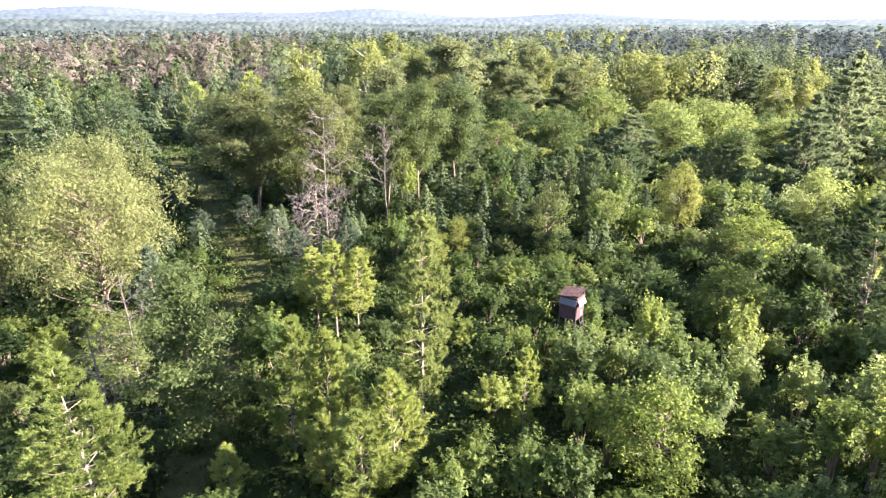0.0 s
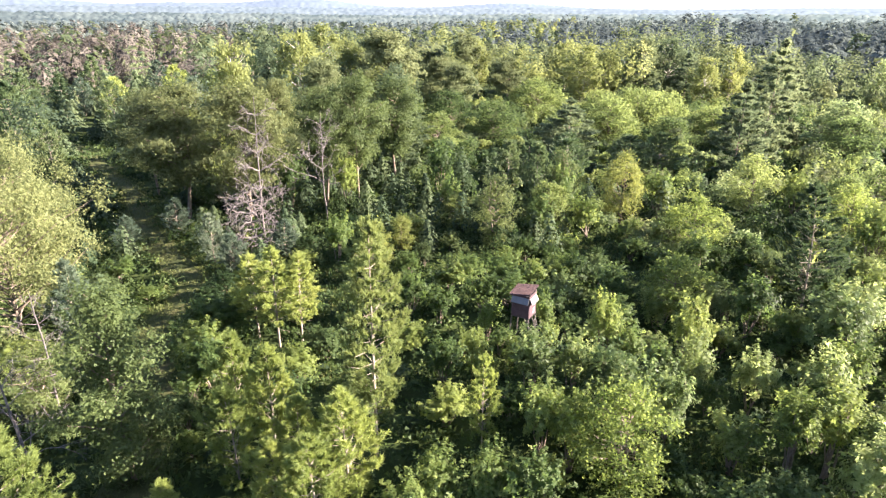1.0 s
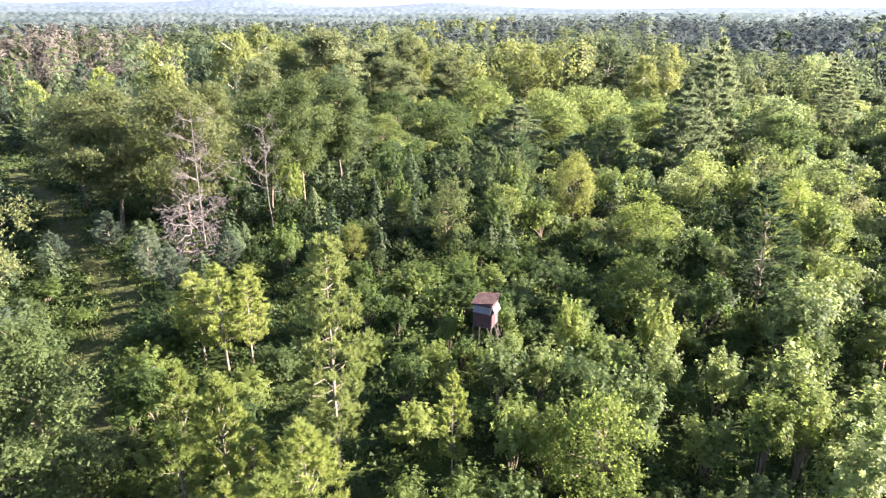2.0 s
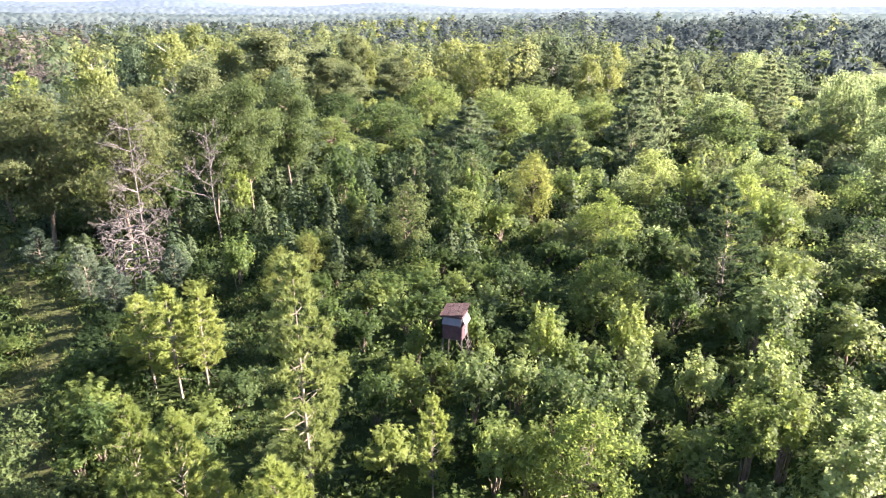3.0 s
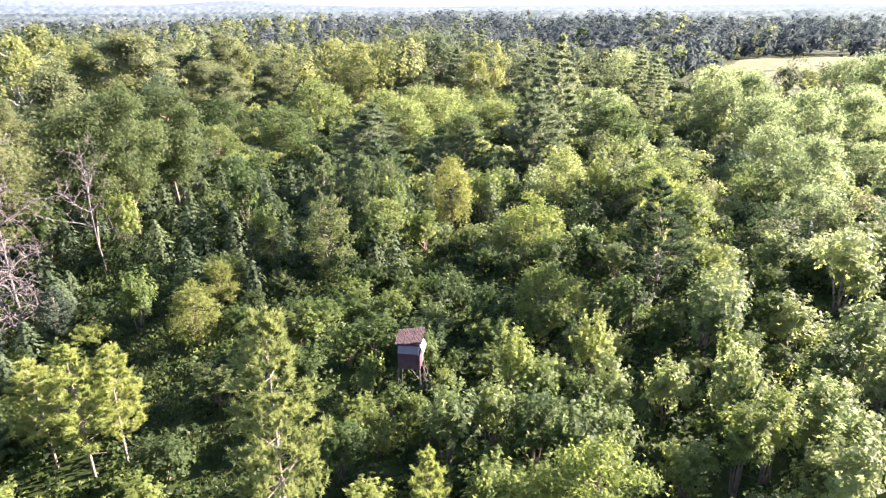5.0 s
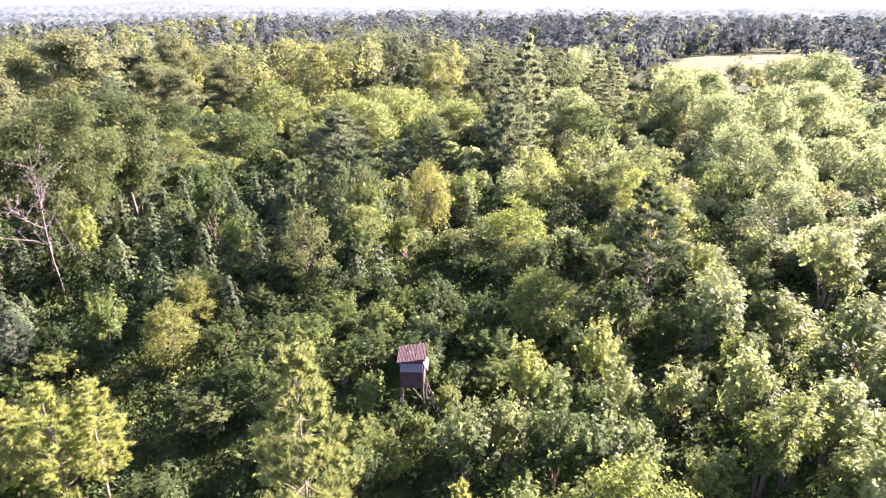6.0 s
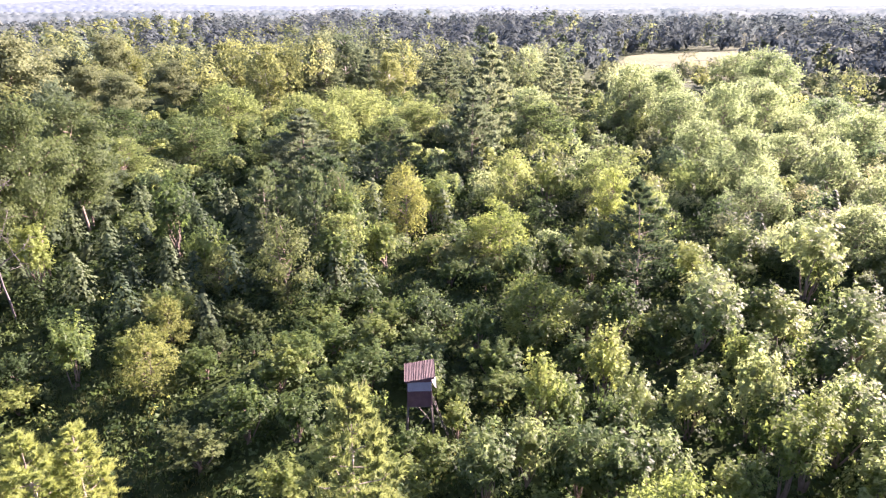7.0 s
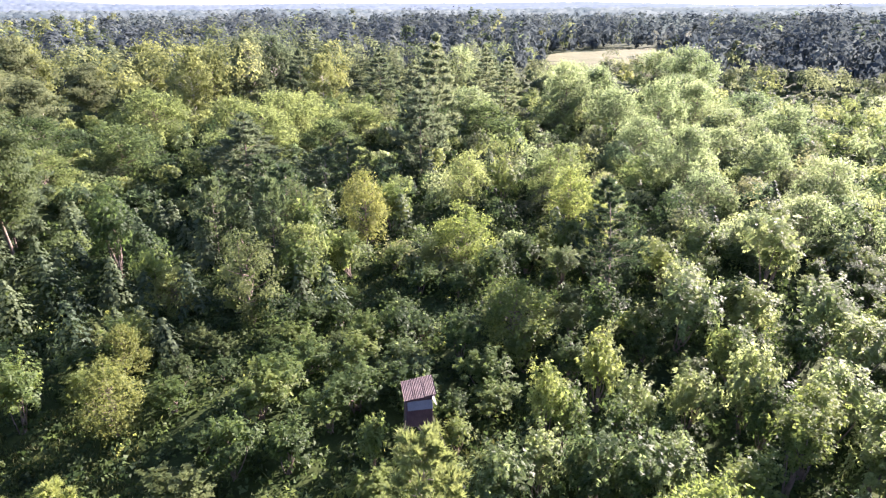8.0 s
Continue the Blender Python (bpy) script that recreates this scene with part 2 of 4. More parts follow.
def joined(pieces):
    vs, fs, base = [], [], 0
    for v, f in pieces:
        vs.append(v)
        fs.append(f + base)
        base += len(v)
    return np.concatenate(vs), np.concatenate(fs)


def wander(rng, a, b_, k, amount):
    """A crooked line from a to b in k points."""
    u = np.linspace(0, 1, k)[:, None]
    line = np.asarray(a) * (1 - u) + np.asarray(b_) * u
    return line + np.cumsum(rng.normal(size=(k, 3)) * amount, 0) * np.sin(u * np.pi)


# ---- kinds of plants: each returns its stem and crown as (verts, faces) in metres, base at the origin ----
def shrub_shape(rng, h, r, clumps, per, leaf, low=0.25, lobes=6, shoot=0.78):
    """Many-stemmed shrub or low tree: rounded lobes of leafy shoots with gaps between them."""
    ang = rng.uniform(0, 2 * np.pi, lobes)
    rad = r * 0.55 * np.sqrt(rng.uniform(0.1, 1, lobes))
    lr = r * rng.uniform(0.34, 0.54, lobes)
    lz = h - lr * 0.9 - (h * (1 - low) * 0.5) * rng.uniform(0, 1, lobes) ** 1.2
    ang[0], rad[0], lz[0] = 0, 0, h - lr[0]
    lc = np.stack([rad * np.cos(ang), rad * np.sin(ang), lz], 1)
    which = rng.integers(0, lobes, clumps)
    d = sphere_dirs(rng, clumps)
    d[:, 2] = np.where(d[:, 2] < -0.45, -d[:, 2], d[:, 2])
    tall = np.array((1, 1, max(0.8, 0.5 * (h * (1 - low)) / r)))
    base = lc[which] + d * lr[which][:, None] * rng.uniform(0.55, 1.0, (clumps, 1)) * tall
    base[:, 2] = np.clip(base[:, 2], h * low * 0.6, h)
    way = unit(d + np.array((0, 0, 1.15)))
    u = rng.uniform(0, 1, (clumps, per, 1))
    c = base[:, None] + way[:, None] * u * shoot * rng.uniform(0.5, 1.7, (clumps, 1, 1)) + rng.normal(size=(clumps, per, 3)) * 0.115 * (1.25 - u)
    c = c.reshape(-1, 3)
    out = unit(c - np.array((0, 0, h * 0.45)))
    crown = cards(rng, c, out, leaf, leaf * 0.62, tri=True)
    stems = []
    for i in range(lobes):
        stems.append(tube(wander(rng, (rng.normal() * 0.1, rng.normal() * 0.1, -0.1), lc[i], 5, 0.06), np.linspace(0.05, 0.015, 5) * (0.6 + h / 6), 4))
    for i in range(0, clumps, 5):
        stems.append(tube(np.stack([lc[which[i]], (lc[which[i]] + base[i]) / 2 + rng.normal(size=3) * 0.05, base[i] + way[i] * shoot * 0.6]), (0.018, 0.012, 0.005), 3))
    return joined(stems), crown


def tall_shape(rng, h, r, clumps, per, leaf, low=0.3, spread=1.0, thin=0.0, flat=0.75):
    """A broadleaf tree: trunk, rising limbs, and leaf clumps round the ends of its boughs."""
    stems = [tube(wander(rng, (0, 0, -0.2), (rng.normal() * 0.25, rng.normal() * 0.25, h * 0.93), 9, 0.06), np.linspace(0.011 * h + 0.03, 0.02, 9), 6)]
    boughs = 22
    ends, roots = [], []
    for i in range(boughs):
        u = low + (0.97 - low) * (i + rng.uniform(0, 1)) / boughs
        a = i * 2.4 + rng.uniform(-0.4, 0.4)
        prof = math.sin(math.pi * min(1, 0.16 + 0.86 * (u - low) / (1 - low))) ** 0.6
        reach = r * prof * rng.uniform(0.5, 1.12) * spread
        root = np.array((0, 0, h * (u - 0.12)))
        end = np.array((reach * math.cos(a), reach * math.sin(a), h * u + reach * 0.12))
        roots.append(root)
        ends.append(end)
        stems.append(tube(wander(rng, root, end, 5, 0.05 * r / 2), np.linspace(0.035 + 0.004 * h, 0.008, 5), 4))
    ends, roots = np.array(ends), np.array(roots)
    which = rng.integers(0, boughs, clumps)
    u = rng.uniform(0.35 + thin, 1.08, (clumps, 1))
    base = roots[which] * (1 - u) + ends[which] * u + rng.normal(size=(clumps, 3)) * r * np.array((0.14, 0.14, 0.10))
    sig = 0.07 * r + 0.12
    c = (base[:, None] + rng.normal(size=(clumps, per, 3)) * sig * np.array((1.75 - flat, 1.75 - flat, flat))).reshape(-1, 3)
    out = unit(c - np.array((0, 0, h * (low + 0.25))))
    crown = cards(rng, c, unit(out + unit(c - np.repeat(base, per, 0)) * 0.6), leaf, leaf * 0.62, 1.05 - flat, 0.6, tri=True)
    return joined(stems), crown


def puff_shape(rng, h, r, lobes, leaves, leaf, low=0.15, widest=0.42, ball=(0.26, 0.4), sprig=0.22, apart=False):
    """A full-crowned broadleaf tree: trunk, limbs, and rounded puffs of leaves on short sprigs round the end of every limb."""
    i = np.arange(lobes)
    grid = np.linspace(0, 1, 200)
    girdle = lambda q: np.where(q < widest, 0.62 + 0.38 * np.sin(np.pi * 0.5 * q / widest), np.cos(np.pi * 0.5 * np.clip((q - widest) / (1 - widest), 0, 1)) ** 0.6)
    share = np.cumsum(girdle(grid))
    v = np.interp((i + 0.5) / lobes, share / share[-1], grid)
    a = i * 2.39996 + rng.uniform(-0.5, 0.5, lobes)
    girth = girdle(v)
    lr = r * rng.uniform(*ball, lobes)
    out = np.maximum(r * girth * rng.uniform(0.5, 1.2, lobes) - lr * 0.75, 0)
    z = h * (low + (1 - low) * v) + rng.normal(size=lobes) * 0.07 * h
    z = np.minimum(z, h - lr * 0.8)
    lc = np.stack([out * np.cos(a), out * np.sin(a), z], 1)
    lc[-1] = (0, 0, h - lr[-1])
    stems = [tube(wander(rng, (0, 0, -0.2), (rng.normal() * 0.15, rng.normal() * 0.15, h * 0.88), 9, 0.04), np.linspace(0.010 * h + 0.03, 0.02, 9), 6)]
    for k in range(lobes):
        root = np.array((0, 0, max(h * 0.05, lc[k, 2] - out[k] * 0.6 - 0.2)))
        stems.append(tube(wander(rng, root, lc[k], 4, 0.03 * r), np.linspace(0.02 + 0.004 * h, 0.008, 4), 4))
    n = leaves // 4
    which = rng.choice(lobes, n, p=lr ** 2 / np.sum(lr ** 2))
    face = unit(np.stack([np.cos(a), np.sin(a), 0.25 + 1.1 * v], 1))
    d = unit(sphere_dirs(rng, n) + 0.55 * face[which])
    root = lc[which] + d * lr[which][:, None] * rng.uniform(0.15, 1.1, (n, 1))
    way = unit(d + np.array((0, 0, 0.35)) + rng.normal(size=(n, 3)) * 0.35)
    c = (root[:, None] + way[:, None] * (np.arange(4) / 3.0 * sprig).reshape(1, 4, 1) * rng.uniform(0.4, 1.6, (n, 1, 1)) + rng.normal(size=(n, 4, 3)) * leaf * 0.3).reshape(-1, 3)
    nrm = np.repeat(0.55 * d + 0.3 * face[which], 4, 0)
    crown = cards(rng, c, nrm, leaf, leaf * 0.68, 0.05, 0.8, tri=True)
    return (stems[0], crown, stems[1:]) if apart else (joined(stems), crown)


def pine_shape(rng, h, r, whorls, tufts, needles, low=0.1, needle=0.3, rise=0.35, crook=0.0, open_top=0.75, dead=0, width=0.145):
    """A young pine: whorls of upswept boughs that end in bottle-brush tufts of needles."""
    lean = rng.normal(size=2) * 0.015 * h
    spine = lambda z: np.array((lean[0] * (z / h) ** 2, lean[1] * (z / h) ** 2, z))
    zs = np.linspace(-0.2, h, 9)
    stems = [tube([spine(max(z, 0)) + np.array((0, 0, min(z, 0))) for z in zs], np.linspace(0.0055 * h + 0.03, 0.012, 9), 6)]
    tc, td = [], []
    for w in range(whorls):
        u = low + (0.985 - low) * ((w + rng.uniform(-0.3, 0.3)) / (whorls - 1)) if whorls > 1 else 1
        u = min(max(u, low), 0.985)
        prof = min(1.0, (1 - u) * 1.9 + 0.05) ** open_top * min(1, 0.55 + 1.2 * (u - low) / (1 - low))
        n = int(rng.integers(4, 7))
        turn = rng.uniform(0, 6.28)
        for b_ in range(n):
            a = turn + b_ * 2 * np.pi / n + rng.uniform(-0.25, 0.25)
            reach = r * prof * rng.uniform(0.65, 1.12)
            up = reach * rise * rng.uniform(0.4, 1.5) + 0.05
            p0 = spine(h * u)
            d = np.array((math.cos(a), math.sin(a), 0))
            p1 = p0 + d * reach * 0.55 + np.array((0, 0, up * 0.25)) + rng.normal(size=3) * crook
            p2 = p0 + d * reach + np.array((0, 0, up))
            stems.append(tube(np.stack([p0, p1, p2]), (0.012 + 0.008 * reach, 0.009 + 0.005 * reach, 0.006), 3))
            k = max(2, int(tufts * (0.4 + 0.6 * prof)))
            q = rng.uniform(0.3, 1.0, (k, 1)) ** 0.6
            pos = np.where(q < 0.55, p0 + (p1 - p0) * q / 0.55, p1 + (p2 - p1) * (q - 0.55) / 0.45)
            side = rng.normal(size=(k, 3)) * np.array((1, 1, 0.35)) * reach * 0.17 * (1.15 - q * 0.6)
            tc.append(pos + side)
            td.append(unit(d * 0.7 + side * 1.2 / max(reach, 0.2) + np.array((0, 0, 0.95)) + rng.normal(size=(k, 3)) * 0.25))
    k = max(3, tufts // 2)
    tc.append(spine(h)[None] + rng.normal(size=(k, 3)) * np.array((0.06, 0.06, 0.18)))
    td.append(unit(rng.normal(size=(k, 3)) * 0.3 + np.array((0, 0, 1.0))))
    tc, td = np.concatenate(tc), np.concatenate(td)
    n = len(tc)
    d = unit(td[:, None] * 0.85 + rng.normal(size=(n, needles, 3)) * 0.46)
    c = tc[:, None] + td[:, None] * rng.uniform(-0.5, 0.6, (n, needles, 1)) * needle
    crown = blades(rng, c.reshape(-1, 3), d.reshape(-1, 3), needle, needle * width)
    for i in range(dead):
        a, z = rng.uniform(0, 6.28), h * rng.uniform(0.12, low + 0.12)
        l = rng.uniform(0.4, 1.3)
        stems.append(tube(wander(rng, spine(z), spine(z) + np.array((math.cos(a) * l, math.sin(a) * l, rng.uniform(-0.35, 0.2))), 4, 0.04), (0.014, 0.01, 0.007, 0.003), 3))
    return joined(stems), crown


def bare_shape(rng, h, r, depth=4, limbs=10, low=0.35, droop=0.0, stem=0.009, thick=1.0, taper=0.55):
    """A dead tree: trunk and ever finer bare branches."""
    trunk = wander(rng, (0, 0, -0.2), (rng.normal() * 0.4, rng.normal() * 0.4, h), 9, 0.08)
    pieces, fine, limb_list = [tube(trunk, np.linspace(stem * h + 0.02, 0.02, 9), 6)], [], []

    def grow(a, d, l, rad, level):
        bend = d + rng.normal(size=3) * 0.25 - np.array((0, 0, droop))
        mid_ = a + unit(d) * l * 0.5
        end = mid_ + unit(bend) * l * 0.5
        fine.append(tube(np.stack([a, mid_, end]), (rad, rad * 0.75, rad * 0.45), 3))
        if level > 0:
            for _ in range(3):
                u = rng.uniform(0.35, 1.0)
                p = mid_ * (1 - u) + end * u
                grow(p, unit(unit(bend) + rng.normal(size=3) * 0.65), l * rng.uniform(0.45, 0.75), rad * taper, level - 1)

    for i in range(limbs):
        u = low + (0.98 - low) * (i + rng.uniform(0, 1)) / limbs
        a = i * 2.4 + rng.normal() * 0.4
        at = trunk[int(u * 8)]
        l = r * (1.15 - 0.7 * (u - low) / (1 - low)) * rng.uniform(0.6, 1.0)
        grow(at, np.array((math.cos(a), math.sin(a), 0.5 - droop)), l * 0.8, (0.02 + 0.012 * l) * thick, depth - 1)
        limb_list.append(joined(fine))
        fine.clear()
    return joined(pieces), limb_list


# ---- planting: a few grown shapes of each kind, set out at their places ----
KINDS = {
    "shrub": (lambda g: shrub_shape(g, 3.4, 1.6, 104, 22, 0.285, 0.06, 7), 3.4, 1.6, BARK_BROWN, "shrub"),
    "sapling": (lambda g: shrub_shape(g, 4.6, 1.5, 120, 24, 0.27, 0.08, 9), 4.6, 1.5, BARK_BROWN, "sapling"),
    "broadleaf_tree": (lambda g: puff_shape(g, 8.0, 2.4, 56, 9600, 0.205, 0.1, 0.42, (0.14, 0.34), 0.42), 8.0, 2.4, BARK_BROWN, "tree"),
    "thin_tree": (lambda g: tall_shape(g, 8.0, 2.0, 220, 36, 0.2, 0.12), 8.0, 2.0, BARK_BROWN, "tree"),
    "round_tree": (lambda g: puff_shape(g, 9.0, 4.2, 80, 13000, 0.31, 0.06, 0.4, (0.12, 0.3), 0.7), 9.0, 4.2, BARK_BROWN, "tree"),
    "oak_tree": (lambda g: tall_shape(g, 14.0, 4.2, 420, 46, 0.30, 0.34, flat=0.5), 14.0, 4.2, BARK_BROWN, "tree"),
    "wide_oak": (lambda g: puff_shape(g, 12.0, 6.2, 74, 26000, 0.21, 0.3, 0.5, (0.08, 0.24), 0.75, True), 12.0, 6.2, BARK_BROWN, "tree"),
    "aspen_tree": (lambda g: puff_shape(g, 14.0, 3.6, 76, 9600, 0.34, 0.14, 0.5, (0.13, 0.32), 0.7), 14.0, 3.6, BARK_PALE, "tree"),
    "young_pine": (lambda g: pine_shape(g, 6.0, 1.5, 13, 15, 28, 0.05, 0.27, 0.6), 6.0, 1.5, BARK_PINE, "pine"),
    "big_pine": (lambda g: pine_shape(g, 12.5, 2.4, 17, 22, 42, 0.12, 0.25, 0.45, 0.06, 0.75, 6), 12.5, 2.4, BARK_PINE, "pine"),
    "slender_tree": (lambda g: tall_shape(g, 11.0, 2.4, 520, 38, 0.20, 0.06), 11.0, 2.4, BARK_BROWN, "tree"),
    "open_pine": (lambda g: pine_shape(g, 8.0, 1.5, 12, 15, 38, 0.3, 0.22, 0.3, 0.05, 0.65, 6), 8.0, 1.5, BARK_PINE, "pine"),
    "tall_pine": (lambda g: pine_shape(g, 13.0, 2.0, 20, 17, 46, 0.22, 0.23, 0.25, 0.08, 0.6, 12), 13.0, 2.0, BARK_PINE, "pine"),
    "white_pine": (lambda g: pine_shape(g, 16.0, 3.4, 15, 30, 13, 0.06, 0.46, 0.16, 0.06, 1.0, 0, 0.26), 16.0, 3.2, BARK_BROWN, "pine"),
    "bushy_pine": (lambda g: pine_shape(g, 9.0, 3.0, 11, 12, 7, 0.08, 0.55, 0.45, 0.08, 0.7, 0, 0.3), 9.0, 3.0, BARK_PINE, "pine"),
    "dead_tree": (lambda g: bare_shape(g, 12.0, 2.6, 4, 20, 0.3, 0.0, 0.007, 0.8), 12.0, 2.6, DEAD_TWIG, "dead tree"),
    "bare_aspen": (lambda g: bare_shape(g, 12.0, 3.0, 4, 14, 0.38, -0.2, 0.0055, 1.0, 0.68), 12.0, 3.0, DEAD_TWIG, "dead tree"),
    "twiggy_dead_tree": (lambda g: bare_shape(g, 12.0, 3.0, 4, 36, 0.25, 0.1, 0.009, 1.0, 0.7), 12.0, 3.0, DEAD_TWIG, "dead tree"),
    "fallen_crown": (lambda g: bare_shape(g, 5.0, 3.2, 4, 40, 0.05, 0.3, 0.012, 1.2, 0.72), 5.0, 3.2, DEAD_TWIG, "dead tree"),
}
GROWN = {}
PLANTED = []
pick = np.random.default_rng(7)


def plant(kind, x, y, top, r, leaf, label, group="", variants=4, lean=0.0):
    """One tree or shrub at (x, y) whose tip is at the height top."""
    build, h0, r0, bark, category = KINDS[kind]
    z = float(height(x, y))
    k = int(pick.integers(0, variants))
    m = pose(x, y, z, lean * math.sin(x), lean * math.cos(y), float(pick.uniform(0, 360))) @ Matrix.Diagonal((r / r0, r / r0, (top - z) / h0, 1))
    key = (kind, k, leaf.name)
    if key not in GROWN:
        stem, crown, *limbs = build(np.random.default_rng(100 + 17 * k + len(kind)))
        ob = new(kind)
        ob.empty_display_size = 0.3
        child("trunk", mesh_of("trunk", *stem, bark, True), ob)
        for limb in (limbs[0] if limbs else []):
            child("limb", mesh_of("limb", *limb, bark, True), ob)
        if isinstance(crown, list):
            for limb in crown:
                child("limb", mesh_of("limb", *limb, leaf, True), ob)
        else:
            child("crown", mesh_of("crown", *crown, leaf), ob)
        ob.matrix_basis = m
        GROWN[key] = ob
    else:
        ob = GROWN[key]
        ob = copy_thing(ob, m @ Matrix.Diagonal([1 / s for s in ob.scale] + [1]))
    PLANTED.append((x, y, r))
    return tagged(ob, label, category, group)


def stand_of(kind, leaf, label, group, spots, variants=4):
    for x, y, top, r in spots:
        plant(kind, x, y, top, r, leaf, label, group, variants)


# ---- ground, track, meadow, distant hills ----
def ground_sheet():
    rings = np.concatenate([np.linspace(0, 90, 46), np.geomspace(94, 4700, 46)])
    segs = 144
    a = np.arange(segs) * 2 * np.pi / segs
    x = rings[:, None] * np.cos(a)
    y = 30 + rings[:, None] * np.sin(a)
    v = np.stack([x, y, height(x, y)], -1).reshape(-1, 3)
    i, j = np.meshgrid(np.arange(len(rings) - 1), np.arange(segs), indexing="ij")
    f = np.stack([i * segs + j, (i + 1) * segs + j, (i + 1) * segs + (j + 1) % segs, i * segs + (j + 1) % segs], -1).reshape(-1, 4)
    ob = new("ground", mesh_of("ground", v, f, SOIL, True))
    return tagged(ob, "dark forest floor of grass, moss and leaf litter", "ground", kind="structure")


def bezier_line(points, k=12):
    p = [Vector(q) for q in points]
    out = []
    for i in range(len(p) - 1):
        a, b_, c, d = p[max(i - 1, 0)], p[i], p[i + 1], p[min(i + 2, len(p) - 1)]
        for s in range(k):
            u = s / k
            out.append(0.5 * ((2 * b_) + (c - a) * u + (2 * a - 5 * b_ + 4 * c - d) * u * u + (3 * b_ - a - 3 * c + d) * u ** 3))
    out.append(p[-1])
    return np.array([(q.x, q.y) for q in out])


TRACK_LINE = bezier_line([(-15.5, 14), (-17, 24), (-19.2, 32), (-22.2, 38.5), (-25.2, 45), (-25.2, 52.5), (-29.2, 58.5), (-37.5, 69), (-44, 79.5), (-50, 88), (-59, 98.5), (-71, 113), (-84, 124.5)])


def track_sheet():
    t = np.gradient(TRACK_LINE, axis=0)
    t /= np.linalg.norm(t, axis=1, keepdims=True)
    side = np.stack([-t[:, 1], t[:, 0]], 1)
    offs = np.array((-1.5, -1.1, -0.75, -0.45, 0.0, 0.45, 0.75, 1.1, 1.5))
    rut = np.array((-0.02, 0.06, -0.01, 0.07, 0.10, 0.07, -0.01, 0.06, -0.02))
    wig = 1 + 0.18 * np.sin(np.arange(len(t)) * 0.9)
    xy = TRACK_LINE[:, None] + side[:, None] * offs[None, :, None] * wig[:, None, None]
    z = height(xy[..., 0], xy[..., 1]) + 0.06 + rut[None]
    v = np.concatenate([xy, z[..., None]], -1).reshape(-1, 3)
    n, k = len(TRACK_LINE), len(offs)
    i, j = np.meshgrid(np.arange(n - 1), np.arange(k - 1), indexing="ij")
    f = np.stack([i * k + j, i * k + j + 1, (i + 1) * k + j + 1, (i + 1) * k + j], -1).reshape(-1, 4)
    ob = new("track", mesh_of("track", v, f, TRACK, True))
    return tagged(ob, "grassy two-rut forest track winding through the shrubs", "track", kind="structure")


FIELD_MID, FIELD_WAY, FIELD_LONG, FIELD_WIDE = np.array((234.0, 198.0)), np.array((0.906, 0.423)), 96.0, 33.0


def in_field(x, y, grow=0.0):
    d = np.stack([np.asarray(x) - FIELD_MID[0], np.asarray(y) - FIELD_MID[1]], -1)
    u = d @ FIELD_WAY
    w = d @ np.array((-FIELD_WAY[1], FIELD_WAY[0]))
    return (u / (FIELD_LONG + grow)) ** 2 + (w / (FIELD_WIDE + grow)) ** 2 < 1


def meadow_sheet():
    n, k = 48, 8
    a = np.arange(n) * 2 * np.pi / n
    edge = 1 + 0.08 * np.sin(a * 5) + 0.06 * np.sin(a * 9 + 1)
    rr = np.linspace(0, 1, k)[:, None]
    cross = np.array((-FIELD_WAY[1], FIELD_WAY[0]))
    xy = FIELD_MID + (rr * np.cos(a) * edge * FIELD_LONG)[..., None] * FIELD_WAY + (rr * np.sin(a) * edge * FIELD_WIDE)[..., None] * cross
    v = np.concatenate([xy, (height(xy[..., 0], xy[..., 1]) + 0.25)[..., None]], -1).reshape(-1, 3)
    i, j = np.meshgrid(np.arange(k - 1), np.arange(n), indexing="ij")
    f = np.stack([i * n + j, (i + 1) * n + j, (i + 1) * n + (j + 1) % n, i * n + (j + 1) % n], -1).reshape(-1, 4)
    ob = new("meadow", mesh_of("meadow", v, f, MEADOW, True))
    return tagged(ob, "pale dry mown meadow between the woods", "meadow", kind="structure")


# Haze is put into the pale colours and a faint glow of these hills.
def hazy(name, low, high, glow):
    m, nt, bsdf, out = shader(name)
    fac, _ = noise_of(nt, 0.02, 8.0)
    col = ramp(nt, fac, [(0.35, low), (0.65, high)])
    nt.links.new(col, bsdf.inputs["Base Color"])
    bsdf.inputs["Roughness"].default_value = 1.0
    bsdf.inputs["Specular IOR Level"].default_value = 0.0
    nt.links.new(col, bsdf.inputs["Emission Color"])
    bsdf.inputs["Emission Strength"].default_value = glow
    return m


